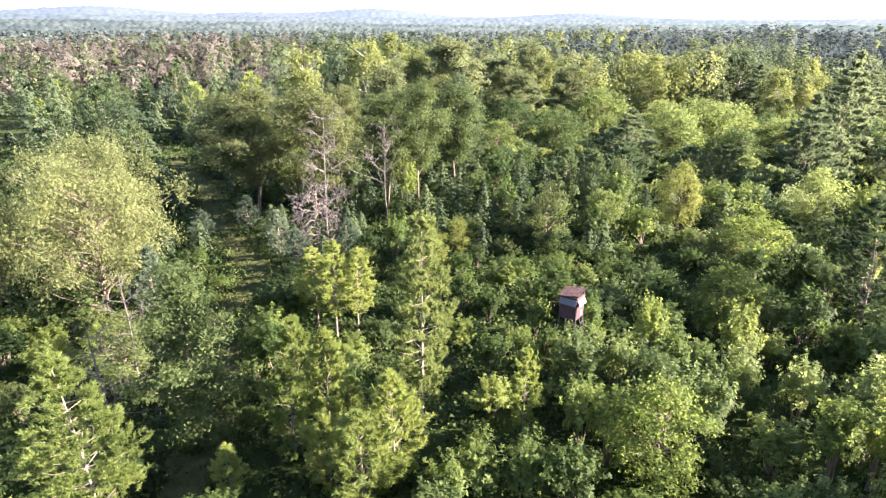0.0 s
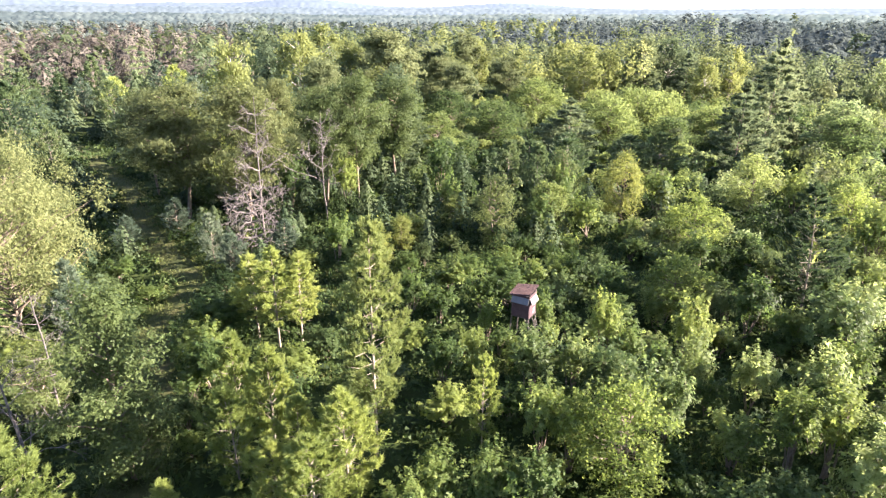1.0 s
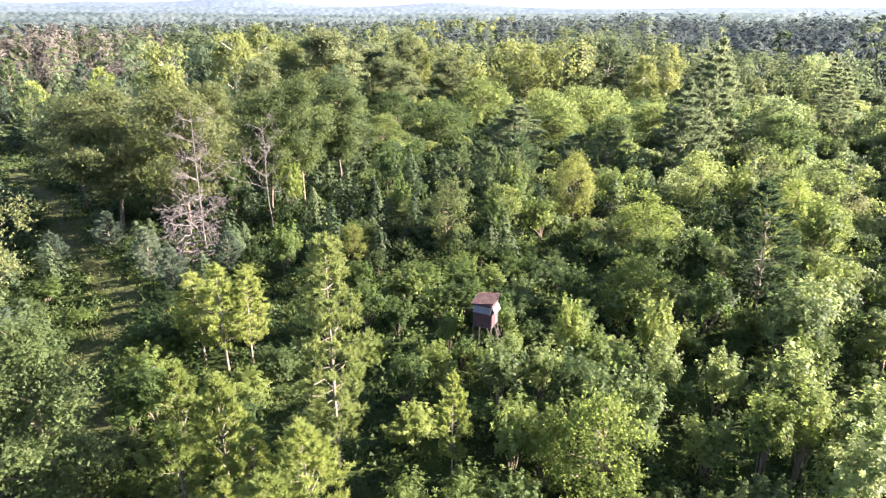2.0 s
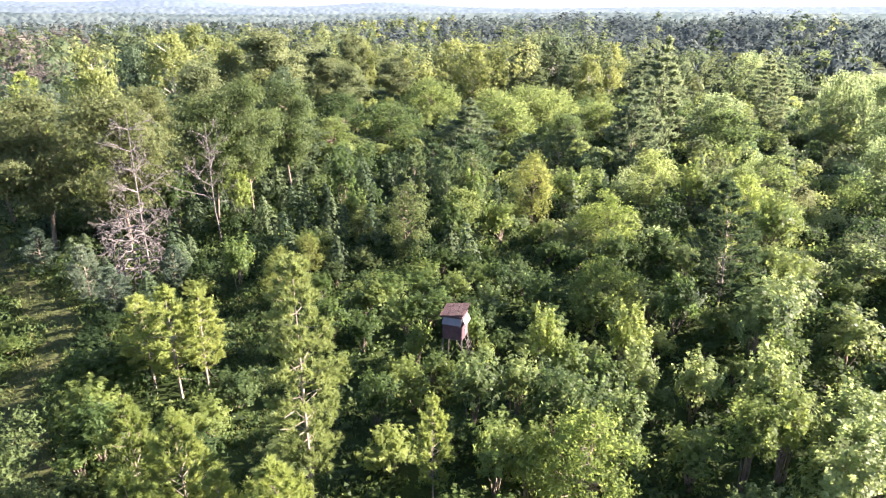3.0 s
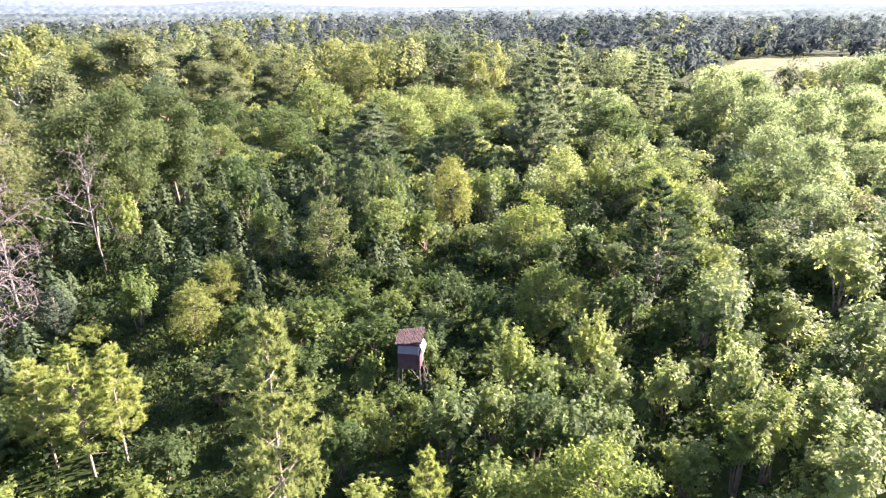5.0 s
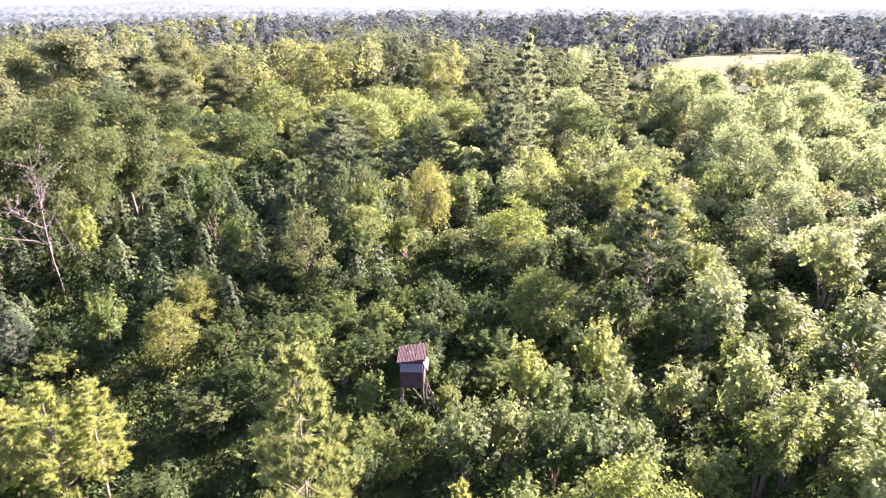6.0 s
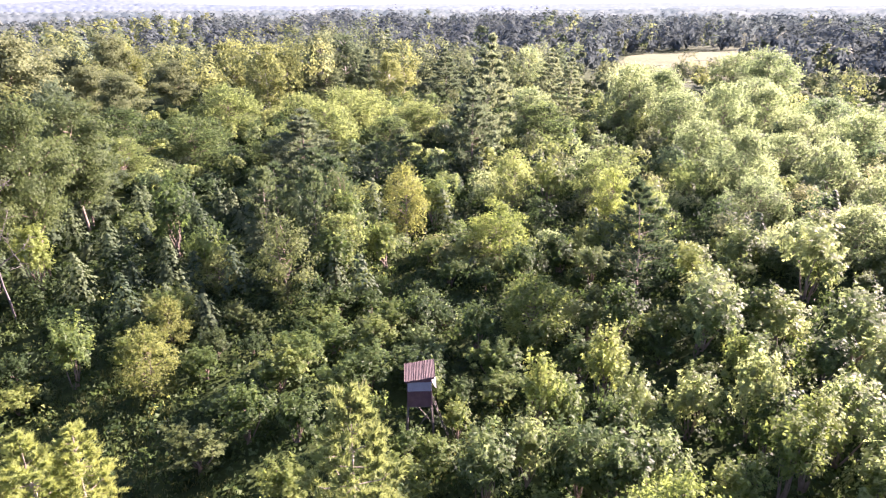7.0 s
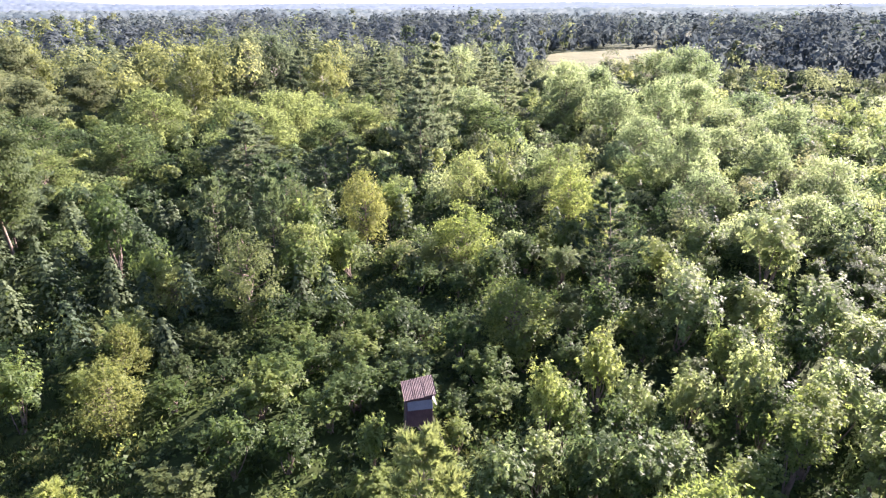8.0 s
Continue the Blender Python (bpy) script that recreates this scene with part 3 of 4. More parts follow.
def ridge(name, distance, base_h, swing, seed, material, bearing_a, bearing_b, tooth, label, bump=()):
    """A wooded ridge line far off: a long hill with a ragged treetop outline and a flank towards the viewer."""
    rng = np.random.default_rng(seed)
    n = int(abs(bearing_b - bearing_a) * 8)
    br = np.radians(np.linspace(bearing_a, bearing_b, n))
    u = np.linspace(0, 1, n)
    crest = base_h + swing * (0.5 * np.sin(u * 9 + seed) + 0.3 * np.sin(u * 23 + 2 * seed) + 0.2 * np.sin(u * 51))
    for at, wide, up in bump:
        crest = crest + up * np.exp(-((np.degrees(br) - at) / wide) ** 2)
    rows = [np.stack([np.sin(br), np.cos(br), 0 * br - 0.003], 1) * distance * 0.82]
    for k in range(9):
        f = (k + 1) / 9
        d = distance * (0.82 + 0.18 * f)
        teeth = np.convolve(rng.uniform(0, 1, n + 2), (0.2, 0.6, 0.2), "valid") * tooth
        up = crest * f * f * (3 - 2 * f)
        rows.append(np.stack([np.sin(br) * d, np.cos(br) * d, up + teeth], 1))
        rows.append(np.stack([np.sin(br) * d * 1.004, np.cos(br) * d * 1.004, up - 1.0], 1))
    rows.append(np.stack([np.sin(br), np.cos(br), 0 * br - 0.003], 1) * distance * 1.12)
    v = np.concatenate(rows)
    i, j = np.meshgrid(np.arange(len(rows) - 1), np.arange(n - 1), indexing="ij")
    f = np.stack([i * n + j, i * n + j + 1, (i + 1) * n + j + 1, (i + 1) * n + j], -1).reshape(-1, 4)
    return tagged(new(name, mesh_of(name, v, f, material, True)), label, "hill", kind="structure")


ground_sheet()
track_sheet()
meadow_sheet()
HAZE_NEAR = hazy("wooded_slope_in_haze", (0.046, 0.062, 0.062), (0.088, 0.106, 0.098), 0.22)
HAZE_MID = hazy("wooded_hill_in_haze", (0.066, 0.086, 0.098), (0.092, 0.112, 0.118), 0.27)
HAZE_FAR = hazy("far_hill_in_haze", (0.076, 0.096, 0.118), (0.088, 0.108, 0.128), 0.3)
ridge("backdrop_far_hills", 4200, 40, 18, 3, HAZE_FAR, -70, 115, 8, "wooded hills on the horizon, pale blue with painted haze", ((-35, 7, 62), (-14, 6, 55), (-24, 4, 30), (4, 5, 25)))
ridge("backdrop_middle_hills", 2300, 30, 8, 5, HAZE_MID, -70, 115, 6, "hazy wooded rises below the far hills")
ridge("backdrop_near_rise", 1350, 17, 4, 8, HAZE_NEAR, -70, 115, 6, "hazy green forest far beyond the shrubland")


# ---- the hunting blind ----
PLANK_RED = rough_stuff("faded_red_board", [(0.3, (0.05, 0.024, 0.031)), (0.7, (0.082, 0.042, 0.05))], 3.0, 0.8, 0.4)
ROOF_RUST = rough_stuff("rusty_sheet_metal", [(0.25, (0.036, 0.015, 0.012)), (0.5, (0.064, 0.029, 0.023)), (0.75, (0.105, 0.062, 0.05))], 2.2, 0.6, 0.3)
FLAP_GREY = rough_stuff("weathered_grey_panel", [(0.3, (0.10, 0.105, 0.13)), (0.7, (0.15, 0.155, 0.18))], 2.0, 0.6, 0.2)
FLAP_WHITE = rough_stuff("weathered_white_panel", [(0.3, (0.13, 0.128, 0.135)), (0.7, (0.19, 0.188, 0.195))], 2.0, 0.6, 0.2)
POST_WOOD = rough_stuff("weathered_post", [(0.3, (0.05, 0.042, 0.036)), (0.7, (0.10, 0.088, 0.075))], 4.0)
# A near-black colour that stands for the shade inside the box.
DARK_INSIDE = rough_stuff("dark_inside_shade", [(0.3, (0.02, 0.018, 0.016)), (0.7, (0.04, 0.036, 0.03))], 3.0)


def block(sx, sy, sz, at=(0, 0, 0), turn=(0, 0, 0), bevel=0.008):
    bm = bmesh.new()
    bmesh.ops.create_cube(bm, size=1)
    bmesh.ops.scale(bm, vec=(sx, sy, sz), verts=bm.verts)
    bmesh.ops.bevel(bm, geom=bm.edges[:], offset=bevel, segments=1, affect="EDGES")
    bmesh.ops.transform(bm, matrix=pose(*at, *turn), verts=bm.verts)
    return bm


def beam(a, b_, w):
    a, b_ = Vector(a), Vector(b_)
    bm = block(w, w, (b_ - a).length, bevel=0.006)
    turn = (b_ - a).to_track_quat("Z", "Y").to_matrix().to_4x4()
    bmesh.ops.transform(bm, matrix=Matrix.Translation((a + b_) / 2) @ turn, verts=bm.verts)
    return bm


def hunting_blind(x, y, turn, floor_z, roof_z):
    """A box on legs with a lean-to roof of corrugated sheets and propped-open shutters. Its front looks along -y."""
    g = float(height(x, y))
    ob = new("hunting_blind")
    ob.matrix_basis = pose(x, y, g, 0, 0, turn)
    f, w, d = floor_z - g, 1.26, 1.26
    t = roof_z - g
    hw = w / 2
    slit = t - 0.50
    part("floor", block(w + 0.06, d + 0.06, 0.06, (0, 0, f)), POST_WOOD, ob)
    # walls below and above the shooting slits
    for name, sx, sy, px, py in (("front_wall", w, 0.03, 0, -hw), ("back_wall", w, 0.03, 0, hw), ("side_wall", 0.03, d - 0.07, -hw, 0), ("side_wall", 0.03, d - 0.07, hw, 0)):
        lo = part(name, block(sx, sy, slit - f - 0.03, (px, py, (f + 0.03 + slit) / 2)), PLANK_RED, ob, "faded dark red boarding")
        n = 6
        for i in range(n):
            o = -hw + w * (i + 0.5) / n
            along = (o, py + math.copysign(0.021, py), (f + slit) / 2) if sx > sy else (px + math.copysign(0.021, px), o * 0.95, (f + slit) / 2)
            part("board", block(*((w / n - 0.012, 0.012, slit - f) if sx > sy else (0.012, w / n - 0.015, slit - f)), along, bevel=0.003), PLANK_RED, lo)
        up = t - 0.08
        part("header", block(sx, sy, 0.16, (px, py, up - 0.09)), PLANK_RED, ob)
    for sx in (-1, 1):
        for sy in (-1, 1):
            part("corner_post", beam((sx * (hw - 0.04), sy * (hw - 0.04), f), (sx * (hw - 0.04), sy * (hw - 0.04), t - 0.02 + 0.07 * sx), 0.07), POST_WOOD, ob)
            part("leg", beam((sx * (hw + 0.14), sy * (hw + 0.14), -0.25), (sx * (hw - 0.02), sy * (hw - 0.02), f - 0.03), 0.09), POST_WOOD, ob)
    part("brace", beam((-hw - 0.12, -hw - 0.14, 0.25), (hw, -hw - 0.04, f - 0.1), 0.05), POST_WOOD, ob)
    part("brace", beam((hw + 0.14, -hw - 0.12, 0.25), (hw + 0.04, hw, f - 0.1), 0.05), POST_WOOD, ob)
    part("brace", beam((hw + 0.12, hw + 0.14, 0.25), (-hw, hw + 0.04, f - 0.1), 0.05), POST_WOOD, ob)
    ladder = part("ladder_rail", beam((hw + 0.95, -0.25, 0.0), (hw + 0.08, -0.25, f + 0.05), 0.05), POST_WOOD, ob)
    part("ladder_rail", beam((hw + 0.95, 0.2, 0.0), (hw + 0.08, 0.2, f + 0.05), 0.05), POST_WOOD, ob)
    for i in range(6):
        u = (i + 0.6) / 6.4
        px, pz = hw + 0.95 - 0.87 * u, (f + 0.05) * u
        part("rung", beam((px, -0.27, pz), (px, 0.22, pz), 0.035), POST_WOOD, ladder)
    # An added solid dark block fills the box, so the slits show interior shade.
    part("dark_filler", block(w - 0.09, d - 0.09, t - f - 0.2, (0, 0, (t + f) / 2 - 0.02)), DARK_INSIDE, ob)
    # shutters propped open under the eaves
    part("shutter", block(w * 0.98, 0.02, 0.46, (0, -hw - 0.10, slit + 0.06), (-22, 0, 0)), FLAP_GREY, ob, "pale grey propped-open shutter")
    part("shutter", block(0.02, d * 0.86, 0.46, (hw + 0.13, -0.02, slit + 0.02), (0, -28, 0)), FLAP_WHITE, ob, "whitish propped-open shutter")
    part("patch_panel", block(0.015, 0.34, 0.42, (hw + 0.036, 0.16, f + 0.36)), FLAP_WHITE, ob, "white patch on the red boarding")
    for sx in (-1, 1):
        part("prop", beam((sx * hw * 0.8, -hw - 0.01, slit - 0.32), (sx * hw * 0.8, -hw - 0.17, slit - 0.18), 0.025), POST_WOOD, ob)
    # roof: rafters and three corrugated sheets, falling towards the front
    rw, rd, fall, cant = 1.58, 1.50, 0.16, -9.0
    tilt = math.degrees(math.atan2(fall, rd))
    roof = part("roof", block(rw - 0.1, rd - 0.1, 0.025, (0.02, -0.05, t + 0.08), (tilt, cant, 0)), POST_WOOD, ob)
    part("fascia", block(rw - 0.06, 0.03, 0.09, (0.02, -0.05 - rd / 2 + 0.03, t + 0.05 - fall / 2), (tilt, cant, 0)), PLANK_RED, ob)
    for k in range(3):
        bm = bmesh.new()
        sw, ribs = rw / 3 + 0.04, 28
        cols = []
        for i in range(ribs + 1):
            px = -rw / 2 + k * rw / 3 - 0.02 + sw * i / ribs
            zz = 0.012 * math.cos(i * math.pi / 2) + k * 0.006
            cols.append([bm.verts.new((px, py, zz + dz)) for py in (-rd / 2 - 0.03 * (k == 1), rd / 2) for dz in (0, 0.006)])
        for a, c in zip(cols, cols[1:]):
            bm.faces.new((a[1], a[3], c[3], c[1]))
            bm.faces.new((a[0], c[0], c[2], a[2]))
            bm.faces.new((a[0], a[1], c[1], c[0]))
            bm.faces.new((a[2], c[2], c[3], a[3]))
        bm.faces.new((cols[0][0], cols[0][2], cols[0][3], cols[0][1]))
        bm.faces.new((cols[-1][0], cols[-1][1], cols[-1][3], cols[-1][2]))
        bmesh.ops.transform(bm, matrix=pose(0.02, -0.05, t + 0.125, tilt, cant, 0), verts=bm.verts)
        part("roof_sheet", bm, ROOF_RUST, roof, "rusty corrugated metal sheet")
    return tagged(ob, "raised box hunting blind, dark red boards, rusty corrugated roof", "hunting blind")


hunting_blind(3.75, 40.3, -28, 2.55, 4.28)
PLANTED.append((3.7, 40.4, 1.0))

# ---- pines ----
plant("tall_pine", -4.85, 28.1, 13.2, 1.9, NEEDLE_PINE, "tall slender pine with bare lower trunk and dead twigs", variants=1)
plant("big_pine", 25.5, 45.3, 10.4, 2.7, NEEDLE_GREEN, "dark pine standing above the shrubs", variants=2)
stand_of("young_pine", NEEDLE_LIME, "young pine with bright yellow-green upswept needle tufts", "young pines by the track",
         [(-10.6, 29.3, 5.6, 1.4), (-13.3, 31.4, 5.2, 1.4), (-5.9, 25.6, 5.7, 1.7), (-6.9, 23.2, 4.8, 1.9), (-9.0, 24.5, 3.8, 1.3),
          (-13.9, 23.4, 2.2, 0.9), (-8.6, 27.0, 4.4, 1.2), (-11.6, 26.4, 5.2, 1.4)])
plant("big_pine", -17.9, 19.4, 9.2, 2.5, NEEDLE_LIME, "large bushy pine with bright upswept needle tufts", variants=1)
stand_of("open_pine", NEEDLE_LIME, "small pine with pale bare trunk and tufted crown", "pine clump",
         [(-13.5, 40.3, 6.9, 1.9), (-12.0, 40.9, 6.2, 1.7), (-15.4, 41.6, 5.8, 1.8), (0.6, 28.2, 6.2, 1.05)])
stand_of("young_pine", NEEDLE_BLUE, "bushy blue-green young pine beside the track", "bushy pines",
         [(-25.2, 58.2, 3.4, 1.3), (-32.5, 66.5, 2.4, 1.5), (-22.0, 55.0, 2.6, 1.3), (-36.0, 62.0, 1.8, 1.4), (-29.0, 41.5, 5.0, 1.6), (-18.4, 59.5, 2.5, 1.2)])
stand_of("white_pine", NEEDLE_SOFT, "tall white pine with layered horizontal boughs", "white pines",
         [(41.3, 89.2, 18.4, 3.5), (14.2, 89.6, 10.6, 4.4), (35.8, 84.4, 13.6, 3.2), (-9.8, 91.2, 12.8, 3.4), (51.0, 151.5, 13.4, 3.2), (75.0, 110.0, 13.0, 3.0), (60.0, 120.0, 12.4, 3.0),
          (74.0, 189.0, 16.0, 4.4), (65.0, 140.0, 13.6, 3.4), (86.0, 128.0, 13.4, 3.2)], 3)
stand_of("bushy_pine", NEEDLE_GREEN, "dark bushy pine rising from the thicket", "thicket pines",
         [(4.8, 73.4, 7.8, 2.2), (11.3, 72.0, 8.3, 2.8), (7.4, 66.4, 8.8, 1.9), (13.0, 81.5, 7.2, 3.4), (8.0, 80.8, 6.4, 2.8), (21.5, 84.0, 6.6, 3.4), (27.0, 88.5, 6.2, 3.4)])

# ---- trees ----
LIME_TREE = "broadleaf tree with bright yellow-green sunlit leaves"
stand_of("broadleaf_tree", LEAF_LIME, LIME_TREE, "bright broadleaf trees",
         [(7.4, 26.6, 5.9, 2.4), (21.3, 57.6, 6.2, 2.6), (15.8, 45.7, 4.8, 2.6), (36.4, 59.1, 7.2, 2.2)])
stand_of("thin_tree", LEAF_OLIVE, "slender broadleaf tree with sparse olive leaves", "olive broadleaf trees",
         [(2.6, 59.8, 7.4, 2.0), (10.4, 67.6, 8.6, 2.0), (-26.4, 33.6, 3.4, 2.2)])
stand_of("broadleaf_tree", FAR_LIME, "broadleaf tree with soft yellow-green leaves", "soft green broadleaf trees",
         [(8.2, 62.8, 5.8, 2.2), (31.7, 69.6, 7.4, 2.3), (44.7, 68.0, 6.8, 3.2), (38.6, 64.0, 6.7, 2.2), (37.3, 55.4, 5.9, 2.0), (-1.2, 65.6, 3.9, 2.0), (-5.0, 105.5, 6.4, 3.4)])
stand_of("broadleaf_tree", LEAF_YELLOW, "small tree with leaves turning yellow", "turning trees", [(-8.3, 52.8, 4.4, 1.6), (16.9, 67.1, 8.0, 2.3), (-6.4, 58.0, 3.6, 1.3)], 2)
stand_of("round_tree", FAR_LIME, "wide leafy tree with yellow-green sunlit crown", "wide yellow-green trees",
         [(36.7, 120.5, 8.0, 5.4), (30.8, 117.0, 9.2, 5.0), (24.4, 108.8, 8.2, 4.6), (14.8, 132.6, 9.0, 5.6), (27.0, 128.0, 7.4, 4.6), (43.5, 113.0, 6.6, 4.4)])
stand_of("round_tree", FAR_GREEN, "wide leafy tree with green crown among the shrubs", "wide green trees",
         [(4.8, 111.6, 7.4, 4.6), (-3.1, 123.6, 7.6, 4.8), (16.0, 103.0, 6.4, 4.4), (52.0, 104.0, 8.2, 4.4), (56.9, 95.0, 7.6, 4.4), (33.0, 104.0, 6.0, 4.2), (-13.0, 112.0, 8.0, 4.4)])
stand_of("wide_oak", LEAF_PALE, "wide spreading oak with thin pale olive crown", "spreading oaks", [(-34.0, 42.5, 11.6, 6.2), (-40.5, 51.0, 11.4, 6.0), (-43.5, 40.0, 10.0, 5.4)], 2)
stand_of("slender_tree", LEAF_OLIVE, "slender leafy tree beside the track", "slender trees", [(-17.7, 27.4, 10.4, 2.6)], 2)
stand_of("oak_tree", LEAF_TAN, "large spreading oak with dull olive crown", "oaks behind the track",
         [(-34.4, 73.8, 14.6, 5.6), (-25.6, 71.0, 15.0, 4.8), (-43.0, 84.0, 12.2, 4.8), (-29.0, 94.6, 12.8, 4.0)])
stand_of("oak_tree", LEAF_OLIVE, "tall oak with dark olive crown", "oaks behind the track",
         [(-18.0, 78.0, 13.6, 4.0), (-10.2, 88.0, 14.2, 4.0), (-14.1, 79.3, 15.2, 3.6)], 2)
stand_of("aspen_tree", WOOD_YELLOW, "tall narrow aspen with yellow-green crown", "aspens",
         [(-33.7, 91.9, 17.3, 3.4), (-36.0, 139.0, 17.4, 5.2), (-41.0, 184.0, 18.2, 6.0), (30.0, 196.0, 14.2, 5.0), (27.8, 153.6, 14.8, 4.0), (34.5, 160.0, 13.4, 3.8), (66.0, 163.0, 14.4, 3.6),
          (3.0, 179.6, 15.2, 3.6), (-27.0, 150.0, 15.6, 4.2), (52.4, 143.6, 12.8, 3.0), (-22.0, 172.0, 16.8, 4.6)])
stand_of("aspen_tree", WOOD_GREEN, "tall full-crowned green tree at the wood's edge", "tall edge trees",
         [(44.3, 164.0, 16.4, 5.2), (52.0, 168.0, 15.8, 4.6), (-11.3, 101.2, 14.0, 3.4), (70.0, 172.0, 13.6, 4.4), (16.0, 190.0, 13.2, 4.6), (-46.0, 160.0, 15.0, 5.0)])
stand_of("oak_tree", WOOD_OLIVE, "tall spreading tree with dull olive crown", "olive edge trees",
         [(-17.8, 144.4, 18.6, 6.6), (-9.0, 176.0, 12.6, 4.8), (-0.6, 174.4, 17.2, 4.4), (-6.0, 150.0, 12.4, 4.2), (10.0, 160.0, 12.2, 4.4), (-27.0, 118.0, 14.2, 4.6), (-2.0, 139.0, 12.0, 4.0)], 3)
stand_of("round_tree", FAR_GREY, "broad grey-green leafy tree at the wood's edge", "edge trees",
         [(76.5, 95.6, 12.6, 4.4), (84.6, 94.8, 11.6, 4.4), (88.7, 76.8, 10.0, 4.4), (94.0, 70.4, 8.4, 4.6), (82.4, 58.9, 8.8, 4.2), (58.5, 43.1, 7.4, 3.6), (57.4, 59.0, 8.6, 3.4),
          (77.4, 84.8, 9.0, 4.4), (61.2, 68.4, 8.2, 3.8), (76.0, 75.8, 11.2, 4.0), (155.4, 201.4, 9.8, 7.0), (182.6, 212.6, 6.8, 5.0), (95.9, 149.6, 12.2, 5.0),
          (60.9, 104.3, 8.8, 4.4), (65.3, 53.2, 7.6, 3.4), (84.0, 68.6, 7.2, 4.0), (47.6, 40.8, 6.0, 3.0), (41.0, 41.8, 5.4, 2.6), (127.4, 102.8, 13.0, 6.5), (104.0, 118.0, 10.0, 5.4),
          (112.0, 128.0, 9.0, 5.4), (108.0, 92.0, 9.0, 5.2), (140.0, 120.0, 11.0, 6.0), (71.0, 62.0, 6.6, 3.6), (50.0, 52.0, 5.6, 3.2)])
plant("twiggy_dead_tree", -22.7, 66.5, 13.8, 3.2, DEAD_TWIG, "dead grey tree with bare branching crown", variants=1)
plant("bare_aspen", -16.4, 70.6, 11.8, 3.0, DEAD_TWIG, "dead tree with pale bare forked trunk", variants=2)
plant("fallen_crown", -22.2, 62.6, 5.6, 3.6, DEAD_TWIG, "fallen dead crown of tangled grey branches", variants=1)
plant("dead_tree", -25.5, 33.5, 7.0, 2.0, DEAD_TWIG, "dead tree with pale bare branches", variants=2)
plant("dead_tree", -22.8, 27.0, 6.6, 2.8, DEAD_TWIG, "dead tree with pale bare branches", variants=2)

# ---- shrubs and saplings that can be told apart ----
SHRUB = "leafy green shrub in the thicket"
stand_of("sapling", LEAF_LIME, "sapling with bright lime-green leaves", "bright saplings",
         [(8.2, 35.7, 5.3, 1.0), (14.2, 37.2, 5.0, 1.3), (17.7, 27.2, 4.7, 1.3), (15.7, 27.0, 4.6, 1.3), (-14.5, 73.0, 5.0, 1.6), (5.1, 27.6, 4.4, 1.2), (26.5, 47.6, 7.2, 1.2)])
stand_of("shrub", LEAF_GREY, "grey-green leafy shrub with pale leaf undersides", "grey-green shrubs",
         [(8.6, 30.5, 4.2, 1.6), (7.7, 32.0, 4.2, 1.6), (3.6, 33.8, 4.2, 1.6), (19.0, 31.1, 4.7, 1.5), (16.3, 32.7, 3.8, 1.4), (23.0, 37.6, 5.3, 2.3), (25.9, 39.2, 4.9, 1.9),
          (28.6, 41.4, 4.0, 1.6), (28.1, 35.3, 4.2, 1.9), (30.7, 32.0, 5.0, 2.2), (20.9, 27.4, 4.5, 1.8), (17.3, 23.7, 5.0, 1.9), (27.8, 28.8, 4.4, 2.0), (37.1, 38.7, 6.0, 2.4),
          (36.4, 44.4, 4.4, 2.0), (13.4, 34.4, 3.7, 1.4), (10.6, 30.0, 3.8, 1.4), (6.2, 34.0, 3.8, 1.4), (19.5, 24.8, 4.7, 1.6)])
stand_of("shrub", LEAF_GREEN, SHRUB, "thicket shrubs",
         [(3.7, 28.5, 4.0, 1.5), (9.6, 35.6, 3.9, 1.3), (10.8, 33.4, 3.5, 1.2), (18.5, 29.6, 3.6, 1.4), (19.8, 41.7, 4.3, 1.6), (14.2, 43.1, 2.8, 1.5), (11.4, 46.2, 3.3, 1.6),
          (8.9, 50.2, 2.8, 1.5), (4.9, 48.9, 2.4, 1.6), (7.0, 41.6, 1.6, 1.1), (0.1, 49.3, 2.8, 2.0), (-1.7, 48.1, 2.6, 1.8), (-1.6, 35.0, 3.0, 1.3), (0.6, 36.0, 2.7, 1.3),
          (1.4, 41.0, 2.8, 0.9), (-2.2, 43.4, 2.6, 1.4), (-4.5, 44.8, 2.9, 1.5), (-12.5, 56.8, 3.4, 1.6), (-5.8, 59.6, 3.1, 1.8), (-1.8, 67.4, 4.1, 1.8)])
stand_of("shrub", LEAF_GREEN, SHRUB, "thicket shrubs",
         [(-3.2, 75.0, 6.6, 2.2), (7.1, 61.7, 4.4, 1.8), (9.7, 65.2, 6.0, 2.0), (12.4, 62.6, 3.9, 1.7), (21.2, 69.3, 5.0, 2.2), (36.8, 69.9, 5.2, 2.2), (36.3, 54.4, 5.8, 2.2),
          (30.6, 44.0, 4.1, 1.8), (29.1, 37.1, 3.8, 1.6), (22.4, 33.6, 4.0, 1.6), (26.4, 31.4, 3.5, 1.5), (-17.5, 41.3, 2.2, 2.4), (-17.4, 34.5, 1.0, 1.4), (-20.6, 42.5, 0.6, 1.3),
          (3.0, 37.5, 1.8, 1.1), (2.1, 38.9, 1.9, 0.9), (5.4, 39.1, 2.1, 0.9), (-21.6, 73.7, 5.0, 2.2), (5.4, 42.2, 2.9, 0.9), (-18.6, 40.2, 2.4, 1.9), (-17.6, 37.4, 2.2, 2.0), (-16.4, 35.2, 2.4, 1.8), (-19.0, 38.2, 1.4, 1.5), (-1.6, 24.6, 2.8, 1.5), (0.8, 24.8, 3.0, 1.4), (2.8, 24.4, 3.0, 1.5), (-3.2, 23.0, 2.4, 1.4)])

